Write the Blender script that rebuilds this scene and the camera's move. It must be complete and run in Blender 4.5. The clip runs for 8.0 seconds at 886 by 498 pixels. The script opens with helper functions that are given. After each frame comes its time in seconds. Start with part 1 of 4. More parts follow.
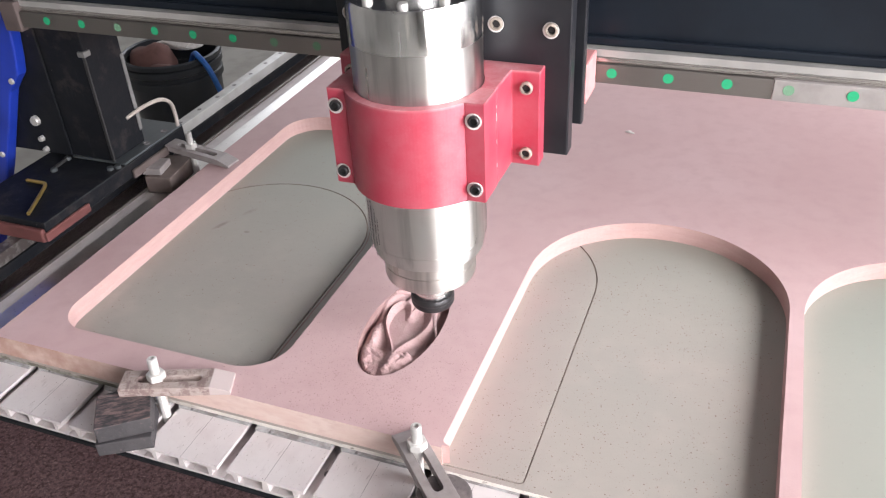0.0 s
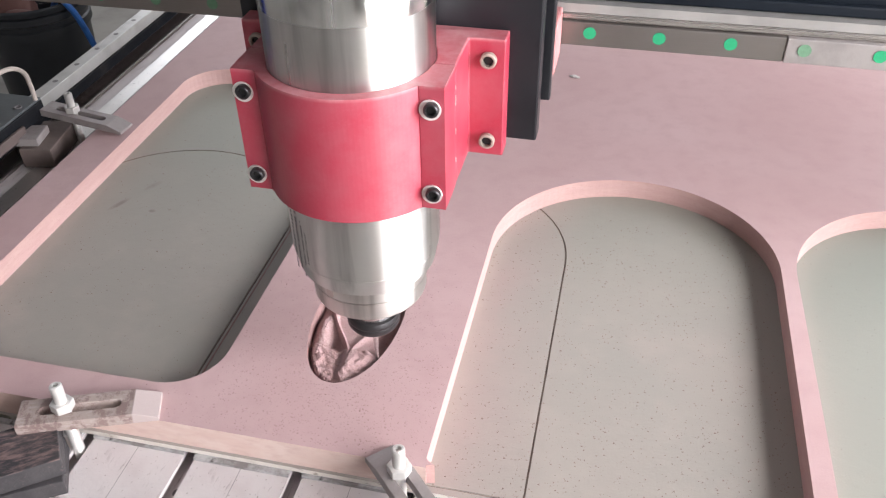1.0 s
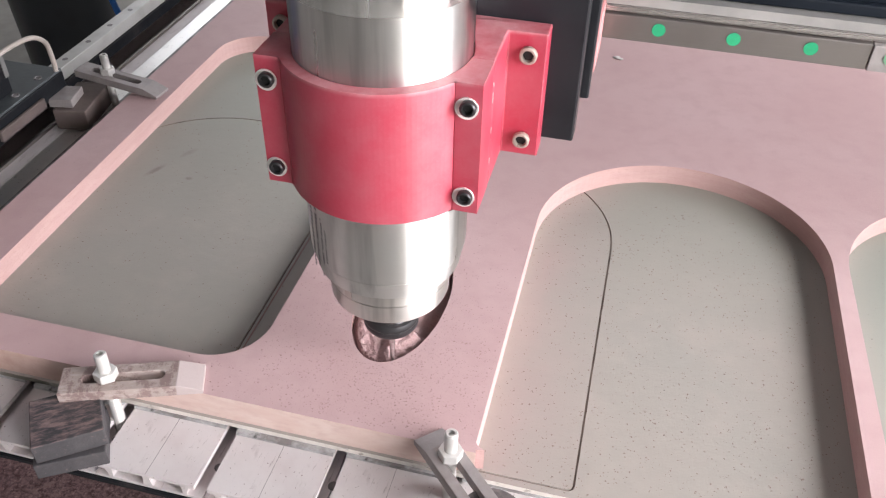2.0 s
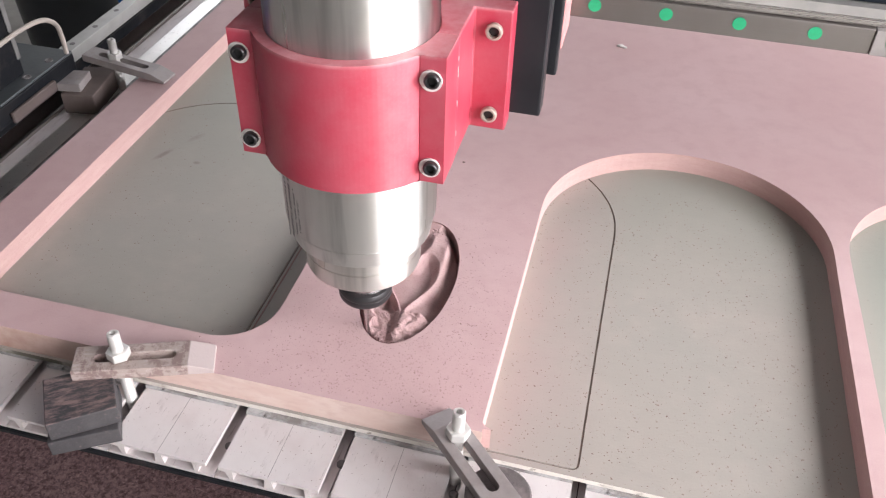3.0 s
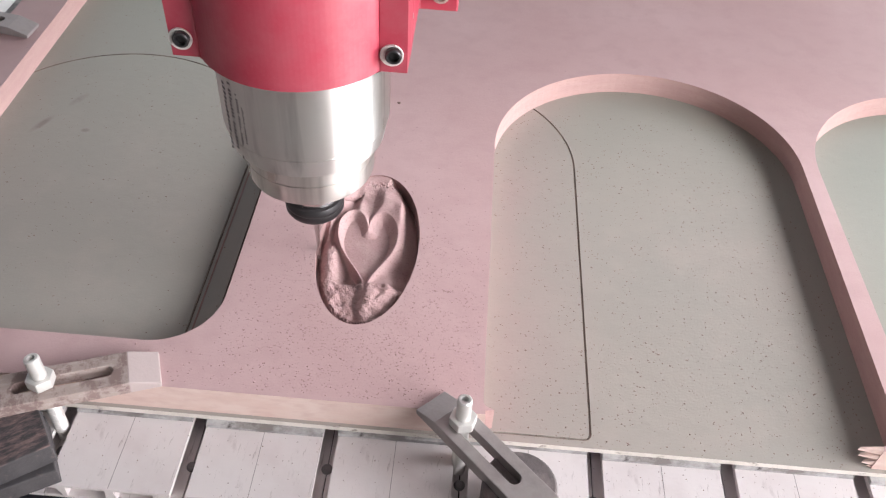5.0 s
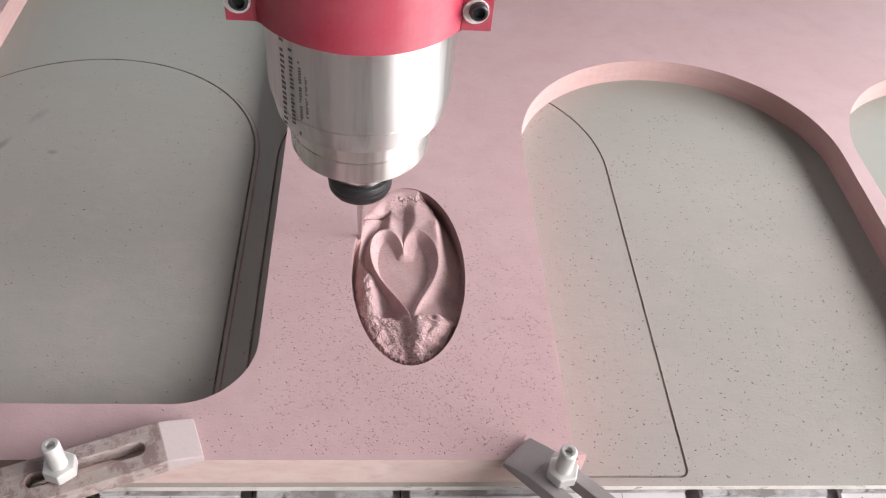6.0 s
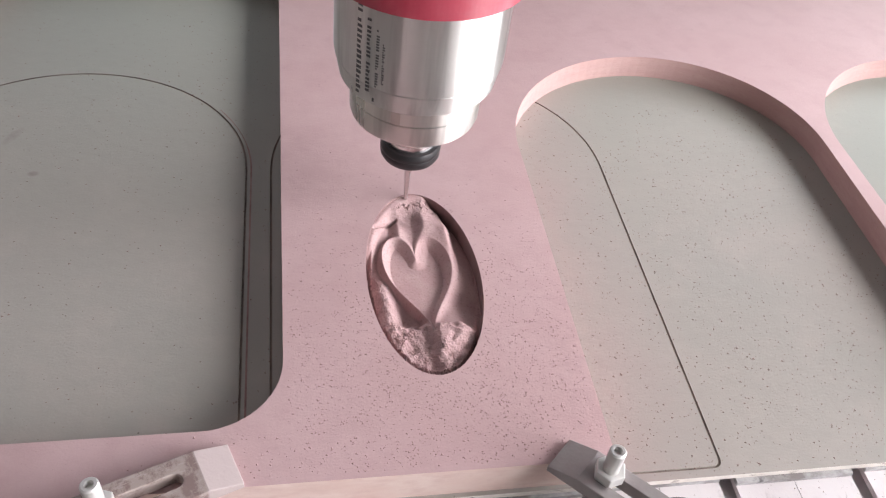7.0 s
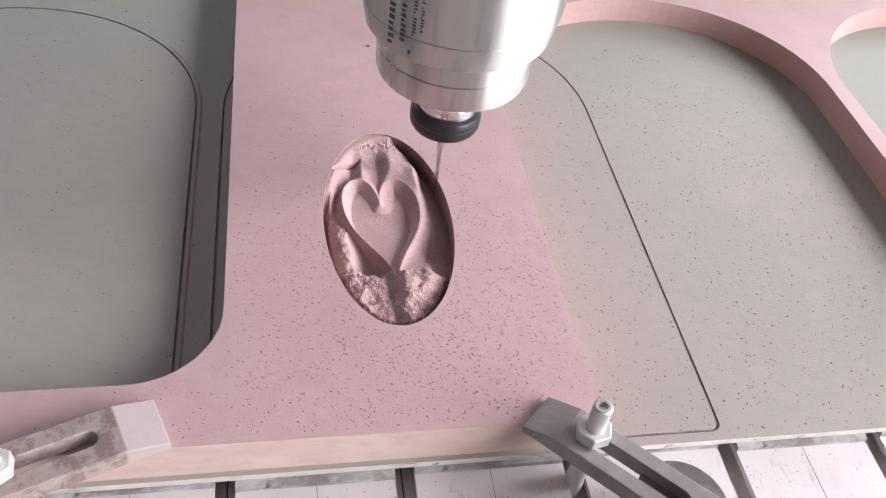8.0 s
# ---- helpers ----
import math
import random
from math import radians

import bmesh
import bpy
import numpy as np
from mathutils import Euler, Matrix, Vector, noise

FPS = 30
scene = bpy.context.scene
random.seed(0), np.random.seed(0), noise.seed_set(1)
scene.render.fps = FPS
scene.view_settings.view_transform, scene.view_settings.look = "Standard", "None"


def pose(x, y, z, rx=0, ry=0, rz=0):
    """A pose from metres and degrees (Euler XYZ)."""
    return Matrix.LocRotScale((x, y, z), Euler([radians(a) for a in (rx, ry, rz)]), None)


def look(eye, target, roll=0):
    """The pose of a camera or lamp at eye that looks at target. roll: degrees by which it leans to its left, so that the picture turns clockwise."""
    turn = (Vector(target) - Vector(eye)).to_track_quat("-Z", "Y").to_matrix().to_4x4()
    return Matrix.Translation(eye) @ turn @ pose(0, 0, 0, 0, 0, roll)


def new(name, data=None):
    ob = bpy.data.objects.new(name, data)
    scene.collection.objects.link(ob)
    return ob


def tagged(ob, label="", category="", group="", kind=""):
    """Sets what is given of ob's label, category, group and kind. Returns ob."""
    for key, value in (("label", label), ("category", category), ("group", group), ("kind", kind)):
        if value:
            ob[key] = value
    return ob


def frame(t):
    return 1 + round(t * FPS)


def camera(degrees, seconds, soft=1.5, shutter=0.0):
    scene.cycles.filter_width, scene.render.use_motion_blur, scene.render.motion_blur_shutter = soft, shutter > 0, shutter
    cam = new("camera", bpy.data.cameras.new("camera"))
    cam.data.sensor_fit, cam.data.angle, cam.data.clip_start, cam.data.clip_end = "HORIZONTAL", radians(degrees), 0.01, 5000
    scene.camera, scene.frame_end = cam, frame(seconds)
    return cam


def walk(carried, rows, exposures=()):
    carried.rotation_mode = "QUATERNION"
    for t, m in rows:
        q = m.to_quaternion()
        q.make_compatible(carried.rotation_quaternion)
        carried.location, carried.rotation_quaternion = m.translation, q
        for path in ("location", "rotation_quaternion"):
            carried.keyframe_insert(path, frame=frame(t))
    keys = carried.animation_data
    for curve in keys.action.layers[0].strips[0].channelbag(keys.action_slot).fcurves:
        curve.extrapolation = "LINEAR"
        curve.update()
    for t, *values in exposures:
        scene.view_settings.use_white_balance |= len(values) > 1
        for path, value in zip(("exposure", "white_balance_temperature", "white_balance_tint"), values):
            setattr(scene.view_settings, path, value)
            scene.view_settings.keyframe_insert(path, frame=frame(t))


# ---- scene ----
cam = camera(55.56, 8.0, soft=1.2)
PATH = [
    (0, (0.3491, -0.5384, 0.6293), (-0.2243, 0.8493, -0.3634), -3.16),
    (0.5, (0.2938, -0.4646, 0.6102), (-0.0768, 0.9590, -0.4271), -2.04),
    (1, (0.2316, -0.4295, 0.5832), (-0.0948, 0.9548, -0.5200), -0.89),
    (1.5, (0.1902, -0.4237, 0.5748), (-0.1366, 0.9383, -0.5591), 0.51),
    (3, (0.1760, -0.4393, 0.5774), (-0.1385, 0.9037, -0.5834), 1.81),
    (3.5, (0.1692, -0.4490, 0.5809), (-0.1235, 0.8843, -0.5924), 1.68),
    (4, (0.1591, -0.4334, 0.5879), (0.0401, 0.9199, -0.5929), 3.30),
    (4.5, (0.1219, -0.4160, 0.5637), (0.0788, 0.9092, -0.6537), 2.93),
    (5, (0.0801, -0.3593, 0.5369), (0.0487, 0.9119, -0.7370), 3.74),
    (5.2, (0.0646, -0.3287, 0.5246), (0.0239, 0.9349, -0.7568), 3.47),
    (6.3, (-0.0609, -0.2707, 0.4971), (0.1755, 0.9579, -0.7970), 7.37),
    (6.5, (-0.0742, -0.2646, 0.5016), (0.1934, 0.9601, -0.7902), 7.63),
    (7, (-0.0970, -0.2640, 0.4910), (0.2390, 1.0970, -0.9350), 8.2),
    (7.5, (-0.0756, -0.2613, 0.4233), (0.2464, 0.9702, -0.8494), 8.79),
    (8, (-0.0690, -0.2456, 0.4153), (0.2518, 0.9690, -0.8739), 9.06),
]
walk(cam, [(t, look(eye, target, roll)) for t, eye, target, roll in PATH], [(0, 0.08, 6420, 10), (0.5, 0.0, 6420, 10), (1.5, -0.04, 6420, 10), (3.5, 0.0, 6440, 10), (5, -0.18, 6420, 10), (6.5, -0.17, 6400, 10), (8, -0.11, 6280, 12)])

# ---- world, sun, large lights ----
world = bpy.data.worlds.new("sky")
scene.world = world
world.use_nodes = True
wn = world.node_tree
sky = wn.nodes.new("ShaderNodeTexSky")
sky.sky_type = "NISHITA"
sky.sun_disc = False
sky.dust_density, sky.ozone_density = 7.0, 0.6
sky.sun_elevation, sky.sun_rotation = radians(46), radians(130)
wn.nodes["Background"].inputs["Strength"].default_value = 0.15
wn.links.new(sky.outputs["Color"], wn.nodes["Background"].inputs["Color"])

# the workshop: floor below the machine; unseen walls, ceiling, wide open shutter door and windows added round it
FLOOR = -0.78
X0, X1, Y0, Y1, ZC = -3.6, 2.3, -4.2, 4.8, 2.8


def opening_light(name, at, target, w, h, watts, colour):
    data = bpy.data.lights.new(name, "AREA")
    data.shape, data.size, data.size_y, data.energy, data.color = "RECTANGLE", w, h, watts, colour
    ob = new(name, data)
    ob.matrix_world = look(at, target)
    return ob


opening_light("door_daylight", (X1 - 0.02, -1.0, 0.95), (0.0, -1.0, 0.65), 3.0, 1.5, 225, (0.985, 0.970, 0.992))
# Lamp in an unseen window, added to brighten the far board.
opening_light("north_window_fill", (X1 - 0.02, 1.95, 1.30), (0.0, 1.6, 0.3), 2.0, 0.80, 65, (0.985, 0.970, 0.992))
# Another unseen window's lamp, added to whiten the bar beside the board.
opening_light("back_window_fill", (-1.9, Y1 - 0.02, 1.55), (-1.2, 0.0, 0.4), 2.8, 1.5, 48, (0.98, 0.98, 1.0))
sun = new("sun", bpy.data.lights.new("sun", "SUN"))
sun.data.energy, sun.data.angle, sun.data.color = 5.0, radians(0.6), (1.0, 0.96, 0.91)
sun.matrix_world = look((0, 0, 0), (-math.cos(radians(-40)) * math.cos(radians(46)), -math.sin(radians(-40)) * math.cos(radians(46)), -math.sin(radians(46))))


# ---- materials ----
class Mat:
    """A small node material: base colour mixed by noises, roughness, metal and bump."""

    def __init__(self, name, colour, rough=0.6, metal=0.0, spec=0.5):
        self.m = bpy.data.materials.new(name)
        self.m.use_nodes = True
        self.t = self.m.node_tree
        self.b = self.t.nodes["Principled BSDF"]
        self.b.inputs["Roughness"].default_value = rough
        self.b.inputs["Metallic"].default_value = metal
        self.b.inputs["Specular IOR Level"].default_value = spec
        rgb = self.t.nodes.new("ShaderNodeRGB")
        rgb.outputs[0].default_value = (*colour, 1)
        self.col = rgb.outputs[0]
        co = self.t.nodes.new("ShaderNodeTexCoord")
        self.co = co.outputs["Object"]
        self.h = None

    def node(self, kind, **kw):
        n = self.t.nodes.new(kind)
        for k, v in kw.items():
            n.inputs[k].default_value = v
        return n

    def coords(self, stretch=(1, 1, 1), turn=0.0):
        if tuple(stretch) == (1, 1, 1) and not turn:
            return self.co
        n = self.node("ShaderNodeMapping")
        n.inputs["Scale"].default_value = stretch
        n.inputs["Rotation"].default_value = (0, 0, turn)
        self.t.links.new(self.co, n.inputs["Vector"])
        return n.outputs["Vector"]

    def noise(self, scale, detail=4, rough=0.55, stretch=(1, 1, 1)):
        n = self.node("ShaderNodeTexNoise", Scale=scale, Detail=detail, Roughness=rough)
        self.t.links.new(self.coords(stretch), n.inputs["Vector"])
        return n.outputs["Fac"]

    def specks(self, scale, size, amount, stretch=(1, 1, 1)):
        """Scattered small dots: 1 inside a dot, for a share of the cells."""
        v = self.node("ShaderNodeTexVoronoi", Scale=scale)
        self.t.links.new(self.coords(stretch), v.inputs["Vector"])
        d = self.ramp(v.outputs["Distance"], size * 0.6, size, True)
        sep = self.node("ShaderNodeSeparateColor")
        self.t.links.new(v.outputs["Color"], sep.inputs[0])
        k = self.ramp(sep.outputs[0], amount, amount + 0.02, True)
        return self.mul(d, k)

    def blob(self, cx, cy, rx, ry, turn=0.0):
        """A soft oval stain about a place: 1 at its middle."""
        n = self.node("ShaderNodeMapping")
        n.vector_type = "TEXTURE"
        n.inputs["Location"].default_value = (cx, cy, 0)
        n.inputs["Rotation"].default_value = (0, 0, radians(turn))
        n.inputs["Scale"].default_value = (rx, ry, 1)
        self.t.links.new(self.co, n.inputs["Vector"])
        v = self.node("ShaderNodeVectorMath")
        v.operation = "LENGTH"
        self.t.links.new(n.outputs["Vector"], v.inputs[0])
        return self.ramp(v.outputs["Value"], 0.4, 1.0, True)

    def ramp(self, fac, lo, hi, invert=False):
        n = self.node("ShaderNodeMapRange")
        n.inputs["From Min"].default_value, n.inputs["From Max"].default_value = lo, hi
        n.inputs["To Min"].default_value, n.inputs["To Max"].default_value = (1, 0) if invert else (0, 1)
        self.t.links.new(fac, n.inputs["Value"])
        return n.outputs["Result"]

    def mul(self, a, b):
        n = self.node("ShaderNodeMath")
        n.operation = "MULTIPLY"
        for s, v in zip(n.inputs, (a, b)):
            if isinstance(v, (int, float)):
                s.default_value = v
            else:
                self.t.links.new(v, s)
        return n.outputs[0]

    def axis(self, i):
        n = self.node("ShaderNodeSeparateXYZ")
        self.t.links.new(self.co, n.inputs[0])
        return n.outputs[i]

    def mix(self, fac, colour, how="MIX"):
        n = self.node("ShaderNodeMix")
        n.data_type, n.blend_type = "RGBA", how
        self.t.links.new(fac, n.inputs[0])
        self.t.links.new(self.col, n.inputs[6])
        n.inputs[7].default_value = (*colour, 1)
        self.col = n.outputs[2]
        return self

    def rough(self, fac, lo, hi):
        n = self.node("ShaderNodeMapRange")
        n.inputs["To Min"].default_value, n.inputs["To Max"].default_value = lo, hi
        self.t.links.new(fac, n.inputs["Value"])
        self.t.links.new(n.outputs["Result"], self.b.inputs["Roughness"])
        return self

    def bump(self, fac, metres):
        n = self.node("ShaderNodeBump", Strength=1.0, Distance=metres)
        self.t.links.new(fac, n.inputs["Height"])
        if self.h is not None:
            self.t.links.new(self.h, n.inputs["Normal"])
        self.h = n.outputs["Normal"]
        return self

    def random(self, lo, hi, dark=(0.5, 0.5, 0.5)):
        n = self.node("ShaderNodeObjectInfo")
        f = self.ramp(n.outputs["Random"], lo, hi)
        return self.mix(f, dark, "MULTIPLY")

    def done(self):
        self.t.links.new(self.col, self.b.inputs["Base Color"])
        if self.h is not None:
            self.t.links.new(self.h, self.b.inputs["Normal"])
        return self.m


def dusty_board():
    m = Mat("pink_board_face", (0.491, 0.322, 0.322), 0.6, spec=0.5)
    m.mix(m.ramp(m.noise(5, 3), 0.35, 0.7), (0.549, 0.384, 0.387))
    m.mix(m.ramp(m.noise(38, 5), 0.45, 0.95), (0.443, 0.286, 0.284))
    m.mix(m.mul(m.noise(900, 2), 0.35), (0.603, 0.441, 0.443))
    m.mix(m.mul(m.specks(150, 0.13, 0.06), 0.45), (0.270, 0.173, 0.173))
    m.mix(m.mul(m.specks(420, 0.22, 0.12), 0.22), (0.313, 0.205, 0.205))
    m.bump(m.noise(520, 4, 0.65), 0.0002).bump(m.noise(90, 4), 0.0003)
    return m.done()


def cut_edge():
    m = Mat("board_cut_edge", (0.51, 0.335, 0.318), 0.8, spec=0.2)
    m.mix(m.ramp(m.noise(30, 4, stretch=(1, 1, 6)), 0.4, 0.75), (0.55, 0.375, 0.352))
    m.mix(m.ramp(m.noise(240, 3, stretch=(1, 1, 3)), 0.55, 0.8), (0.46, 0.295, 0.28))
    m.bump(m.noise(350, 4, 0.6), 0.0002)
    return m.done()


def front_edge():
    # Pale tan edge, its colour lightened to stand for light from the front.
    m = Mat("board_front_edge_lit", (0.66, 0.49, 0.44), 0.8, spec=0.2)
    m.mix(m.ramp(m.noise(22, 4, stretch=(1, 1, 4)), 0.4, 0.7), (0.71, 0.57, 0.52))
    m.mix(m.ramp(m.noise(60, 5, stretch=(1, 1, 3)), 0.5, 0.8), (0.60, 0.425, 0.39))
    m.mix(m.mul(m.ramp(m.axis(0), -0.20, -0.36, False), m.ramp(m.noise(35, 4), 0.2, 0.6)), (0.45, 0.285, 0.235))
    m.bump(m.noise(300, 3, stretch=(1, 1, 2)), 0.00015)
    return m.done()


def spoil():
    m = Mat("spoil_sheet_face", (0.351, 0.317, 0.283), 0.58, spec=0.5)
    m.mix(m.ramp(m.noise(4, 3), 0.4, 0.75), (0.315, 0.302, 0.272))
    m.mix(m.ramp(m.noise(25, 5), 0.5, 0.8), (0.382, 0.337, 0.302))
    m.mix(m.mul(m.noise(800, 2), 0.3), (0.426, 0.390, 0.371))
    # the bare moisture-proof board is greener, away from the drifting dust;
    # far part lightened to paint in glare, right part darkened for dimmer light
    m.mix(m.mul(m.ramp(m.axis(1), 0.22, 0.60), 0.75), (0.315, 0.335, 0.288))
    m.mix(m.mul(m.ramp(m.axis(0), 0.40, 0.47), 0.65), (0.256, 0.280, 0.244))
    m.mix(m.mul(m.specks(230, 0.15, 0.17), 0.55), (0.147, 0.099, 0.096))
    m.mix(m.mul(m.specks(110, 0.10, 0.07), 0.7), (0.125, 0.086, 0.082))
    for cx, cy, rx, ry, turn in ((-0.352, 0.388, 0.015, 0.0055, 62), (-0.374, 0.341, 0.020, 0.005, 66), (-0.325, 0.335, 0.006, 0.004, 0)):
        m.mix(m.mul(m.blob(cx, cy, rx, ry, turn), m.mul(m.ramp(m.noise(60, 4), 0.2, 0.6), 0.5)), (0.169, 0.117, 0.104))
    # pink dust that has drifted beside the carved post
    x = m.axis(0)
    m.mix(m.mul(m.mul(m.ramp(x, 0.10, 0.13), m.ramp(x, 0.125, 0.215, True)), m.ramp(m.noise(14, 4), 0.0, 1.0)), (0.404, 0.302, 0.290))
    m.bump(m.noise(480, 4, 0.65), 0.00016).bump(m.noise(90, 4), 0.0003)
    return m.done()


def simple(name, colour, rough=0.6, metal=0.0, dark=None, light=None, grain=60, relief=0.0003, spec=0.5):
    m = Mat(name, colour, rough, metal, spec)
    m.mix(m.ramp(m.noise(grain, 4), 0.45, 0.75), dark or tuple(c * 0.72 for c in colour))
    m.mix(m.ramp(m.noise(grain * 0.22, 4), 0.5, 0.8), light or tuple(min(1, c * 1.2 + 0.01) for c in colour))
    m.rough(m.noise(grain * 0.6, 4), max(0.03, rough - 0.12), min(1, rough + 0.15))
    m.bump(m.noise(grain * 6, 3), relief)
    return m.done()


def steel(name, colour, rough, brushed=True, turned=0.0):
    m = Mat(name, colour, rough, 1.0)
    m.mix(m.ramp(m.noise(14, 4), 0.45, 0.8), tuple(c * 0.86 for c in colour))
    f = m.noise(240, 3, stretch=(0.05, 0.05, 8) if brushed else (1, 1, 1))
    if not turned:
        m.rough(f, rough * 0.7, rough * 1.5)
        m.bump(f, 0.00002)
    else:
        # upright streaks that stand for mirrored bands, put into colour and roughness
        streak = m.ramp(m.noise(60, 3, 0.6, stretch=(1, 1, 0.05)), 0.3, 0.7)
        m.mix(m.mul(m.ramp(m.noise(75, 3, 0.6, stretch=(1, 1, 0.07)), 0.5, 0.72), 0.7), tuple(c * 0.6 for c in colour))
        m.rough(streak, rough * 0.62, rough * 1.45)
        # fine grooves round the axis spread what is mirrored up and down
        t = m.node("ShaderNodeTangent")
        t.direction_type, t.axis = "RADIAL", "Z"
        m.b.inputs["Anisotropic"].default_value = turned
        m.b.inputs["Anisotropic Rotation"].default_value = 0.25
        m.t.links.new(t.outputs[0], m.b.inputs["Tangent"])
    return m.done()


def red_paint():
    m = Mat("red_anodised", (0.42, 0.034, 0.066), 0.4, 0.0, 0.8)
    m.mix(m.ramp(m.noise(18, 4), 0.4, 0.8), (0.44, 0.050, 0.086))
    m.mix(m.mul(m.ramp(m.noise(30, 5, 0.6), 0.35, 0.8), 0.55), (0.47, 0.15, 0.18))
    m.mix(m.mul(m.ramp(m.noise(420, 3), 0.5, 0.8), 0.07), (0.58, 0.27, 0.30))
    # sawdust that settles on the top and its rim
    m.mix(m.mul(m.ramp(m.axis(2), 0.3182, 0.3213), m.ramp(m.noise(45, 5, 0.65), 0.25, 0.7)), (0.56, 0.27, 0.29))
    m.rough(m.noise(60, 5), 0.34, 0.52)
    m.bump(m.noise(160, 3), 0.00006)
    t = m.node("ShaderNodeTangent")
    t.direction_type, t.axis = "RADIAL", "Z"
    m.b.inputs["Anisotropic"].default_value = 0.9
    m.b.inputs["Anisotropic Rotation"].default_value = 0.25
    m.t.links.new(t.outputs[0], m.b.inputs["Tangent"])
    return m.done()


def aluminium_bed():
    m = Mat("bed_aluminium", (0.70, 0.648, 0.650), 0.5, 0.2)
    m.mix(m.ramp(m.noise(20, 5), 0.45, 0.75), (0.62, 0.55, 0.553))
    m.mix(m.ramp(m.noise(45, 6, 0.72, stretch=(1, 0.35, 1)), 0.56, 0.74), (0.44, 0.38, 0.385))
    m.mix(m.mul(m.ramp(m.noise(120, 4, 0.7, stretch=(2.5, 0.3, 1)), 0.62, 0.70), 0.5), (0.24, 0.19, 0.19))
    m.mix(m.mul(m.specks(260, 0.16, 0.12), 0.5), (0.198, 0.153, 0.153))
    m.rough(m.noise(60, 4), 0.4, 0.7)
    m.bump(m.noise(300, 4), 0.0002)
    return m.done()


def sheet_edge():
    m = Mat("white_sheet_edge", (0.74, 0.69, 0.64), 0.7)
    m.mix(m.ramp(m.noise(40, 4), 0.45, 0.75), (0.58, 0.53, 0.48))
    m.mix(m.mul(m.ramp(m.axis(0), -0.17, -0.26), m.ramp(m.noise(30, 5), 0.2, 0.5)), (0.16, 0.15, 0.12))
    m.mix(m.ramp(m.noise(55, 5, 0.7, stretch=(1, 1, 3)), 0.60, 0.70), (0.24, 0.20, 0.17))
    return m.done()


def grimy_strip():
    m = Mat("grey_plastic_strip", (0.46, 0.45, 0.45), 0.5)
    m.mix(m.ramp(m.noise(35, 5, 0.65, stretch=(1, 1, 2)), 0.42, 0.62), (0.20, 0.18, 0.175))
    m.mix(m.ramp(m.noise(90, 4, 0.65), 0.58, 0.72), (0.07, 0.06, 0.06))
    m.bump(m.noise(200, 4), 0.0003)
    return m.done()


BOARD, EDGE, FRONT, SPOIL = dusty_board(), cut_edge(), front_edge(), spoil()
# Darker than the other cut edges; on the oval's wall and the scored line.
DARKCUT = simple("dark_red_cut", (0.33, 0.20, 0.195), 0.9, grain=120, light=(0.42, 0.28, 0.275))
# Darker than the sheet to paint in the groove's shade, with dusty mottling.
GROOVE = simple("shaded_groove", (0.27, 0.215, 0.19), 0.9, dark=(0.13, 0.10, 0.09), light=(0.34, 0.27, 0.24), grain=45)
# Pale colour paints the lit rim along the groove's island side.
LIT_LIP = simple("groove_lit_lip", (0.56, 0.50, 0.45), 0.8, grain=60)
SHEET_EDGE = sheet_edge()
STRIP = grimy_strip()
BED, RED = aluminium_bed(), red_paint()
SLOT = simple("slot_shadow_metal", (0.22, 0.20, 0.205), 0.6, 0.4)
SEAM = simple("bed_seam", (0.30, 0.27, 0.27), 0.7, 0.2)
CHROME = steel("turned_steel", (0.80, 0.79, 0.77), 0.40, True, 0.92)
POLISH = steel("polished_steel", (0.93, 0.92, 0.91), 0.2, True, 0.9)
FLAT = steel("dull_flat", (0.62, 0.57, 0.54), 0.35)
NOSE = steel("nose_steel", (0.74, 0.71, 0.68), 0.34, True, 0.85)
PALE = simple("dusty_pale_paper", (0.72, 0.68, 0.66), 0.6, 0.3, grain=200)
WASHER = simple("dusty_washer", (0.78, 0.75, 0.73), 0.5, 0.1, grain=90, dark=(0.52, 0.47, 0.46), light=(0.85, 0.82, 0.8))
DUSTSCREW = simple("dusty_screw", (0.42, 0.36, 0.31), 0.6, 0.4, grain=150)
PINKRED = simple("dusty_pink_block", (0.62, 0.27, 0.27), 0.7, grain=60)
ZINC = simple("zinc_bolt", (0.66, 0.64, 0.62), 0.38, 0.45, grain=60, relief=0.00008)
NUTBLACK = simple("black_oxide", (0.055, 0.053, 0.056), 0.36, 0.6, grain=40, relief=0.0001)
BIT = steel("carbide_bit", (0.72, 0.68, 0.68), 0.25)


def black_coat():
    """Black machine paint with brown-grey dust in patches, rubbed and spotted."""
    m = Mat("black_powder_coat", (0.009, 0.010, 0.013), 0.55, spec=0.2)
    m.mix(m.ramp(m.noise(14, 5, 0.6), 0.5, 0.8), (0.020, 0.018, 0.019))
    m.mix(m.mul(m.ramp(m.noise(22, 6, 0.7), 0.55, 0.72), 0.7), (0.048, 0.040, 0.040))
    m.mix(m.mul(m.specks(90, 0.10, 0.10), 0.8), (0.11, 0.10, 0.10))
    m.mix(m.mul(m.ramp(m.noise(60, 4, 0.65, stretch=(1, 1, 0.15)), 0.62, 0.74), 0.5), (0.05, 0.046, 0.048))
    m.rough(m.noise(25, 5), 0.42, 0.72)
    m.bump(m.noise(180, 4), 0.0003)
    return m.done()


BLACK = black_coat()
NAVY = simple("navy_powder_coat", (0.010, 0.014, 0.021), 0.36, grain=12, dark=(0.007, 0.009, 0.014), light=(0.017, 0.022, 0.030), spec=0.3)
ZPLATE = simple("black_anodised_plate", (0.022, 0.023, 0.028), 0.32, 0.3, grain=30, dark=(0.015, 0.015, 0.019), light=(0.038, 0.037, 0.041), relief=0.00005)
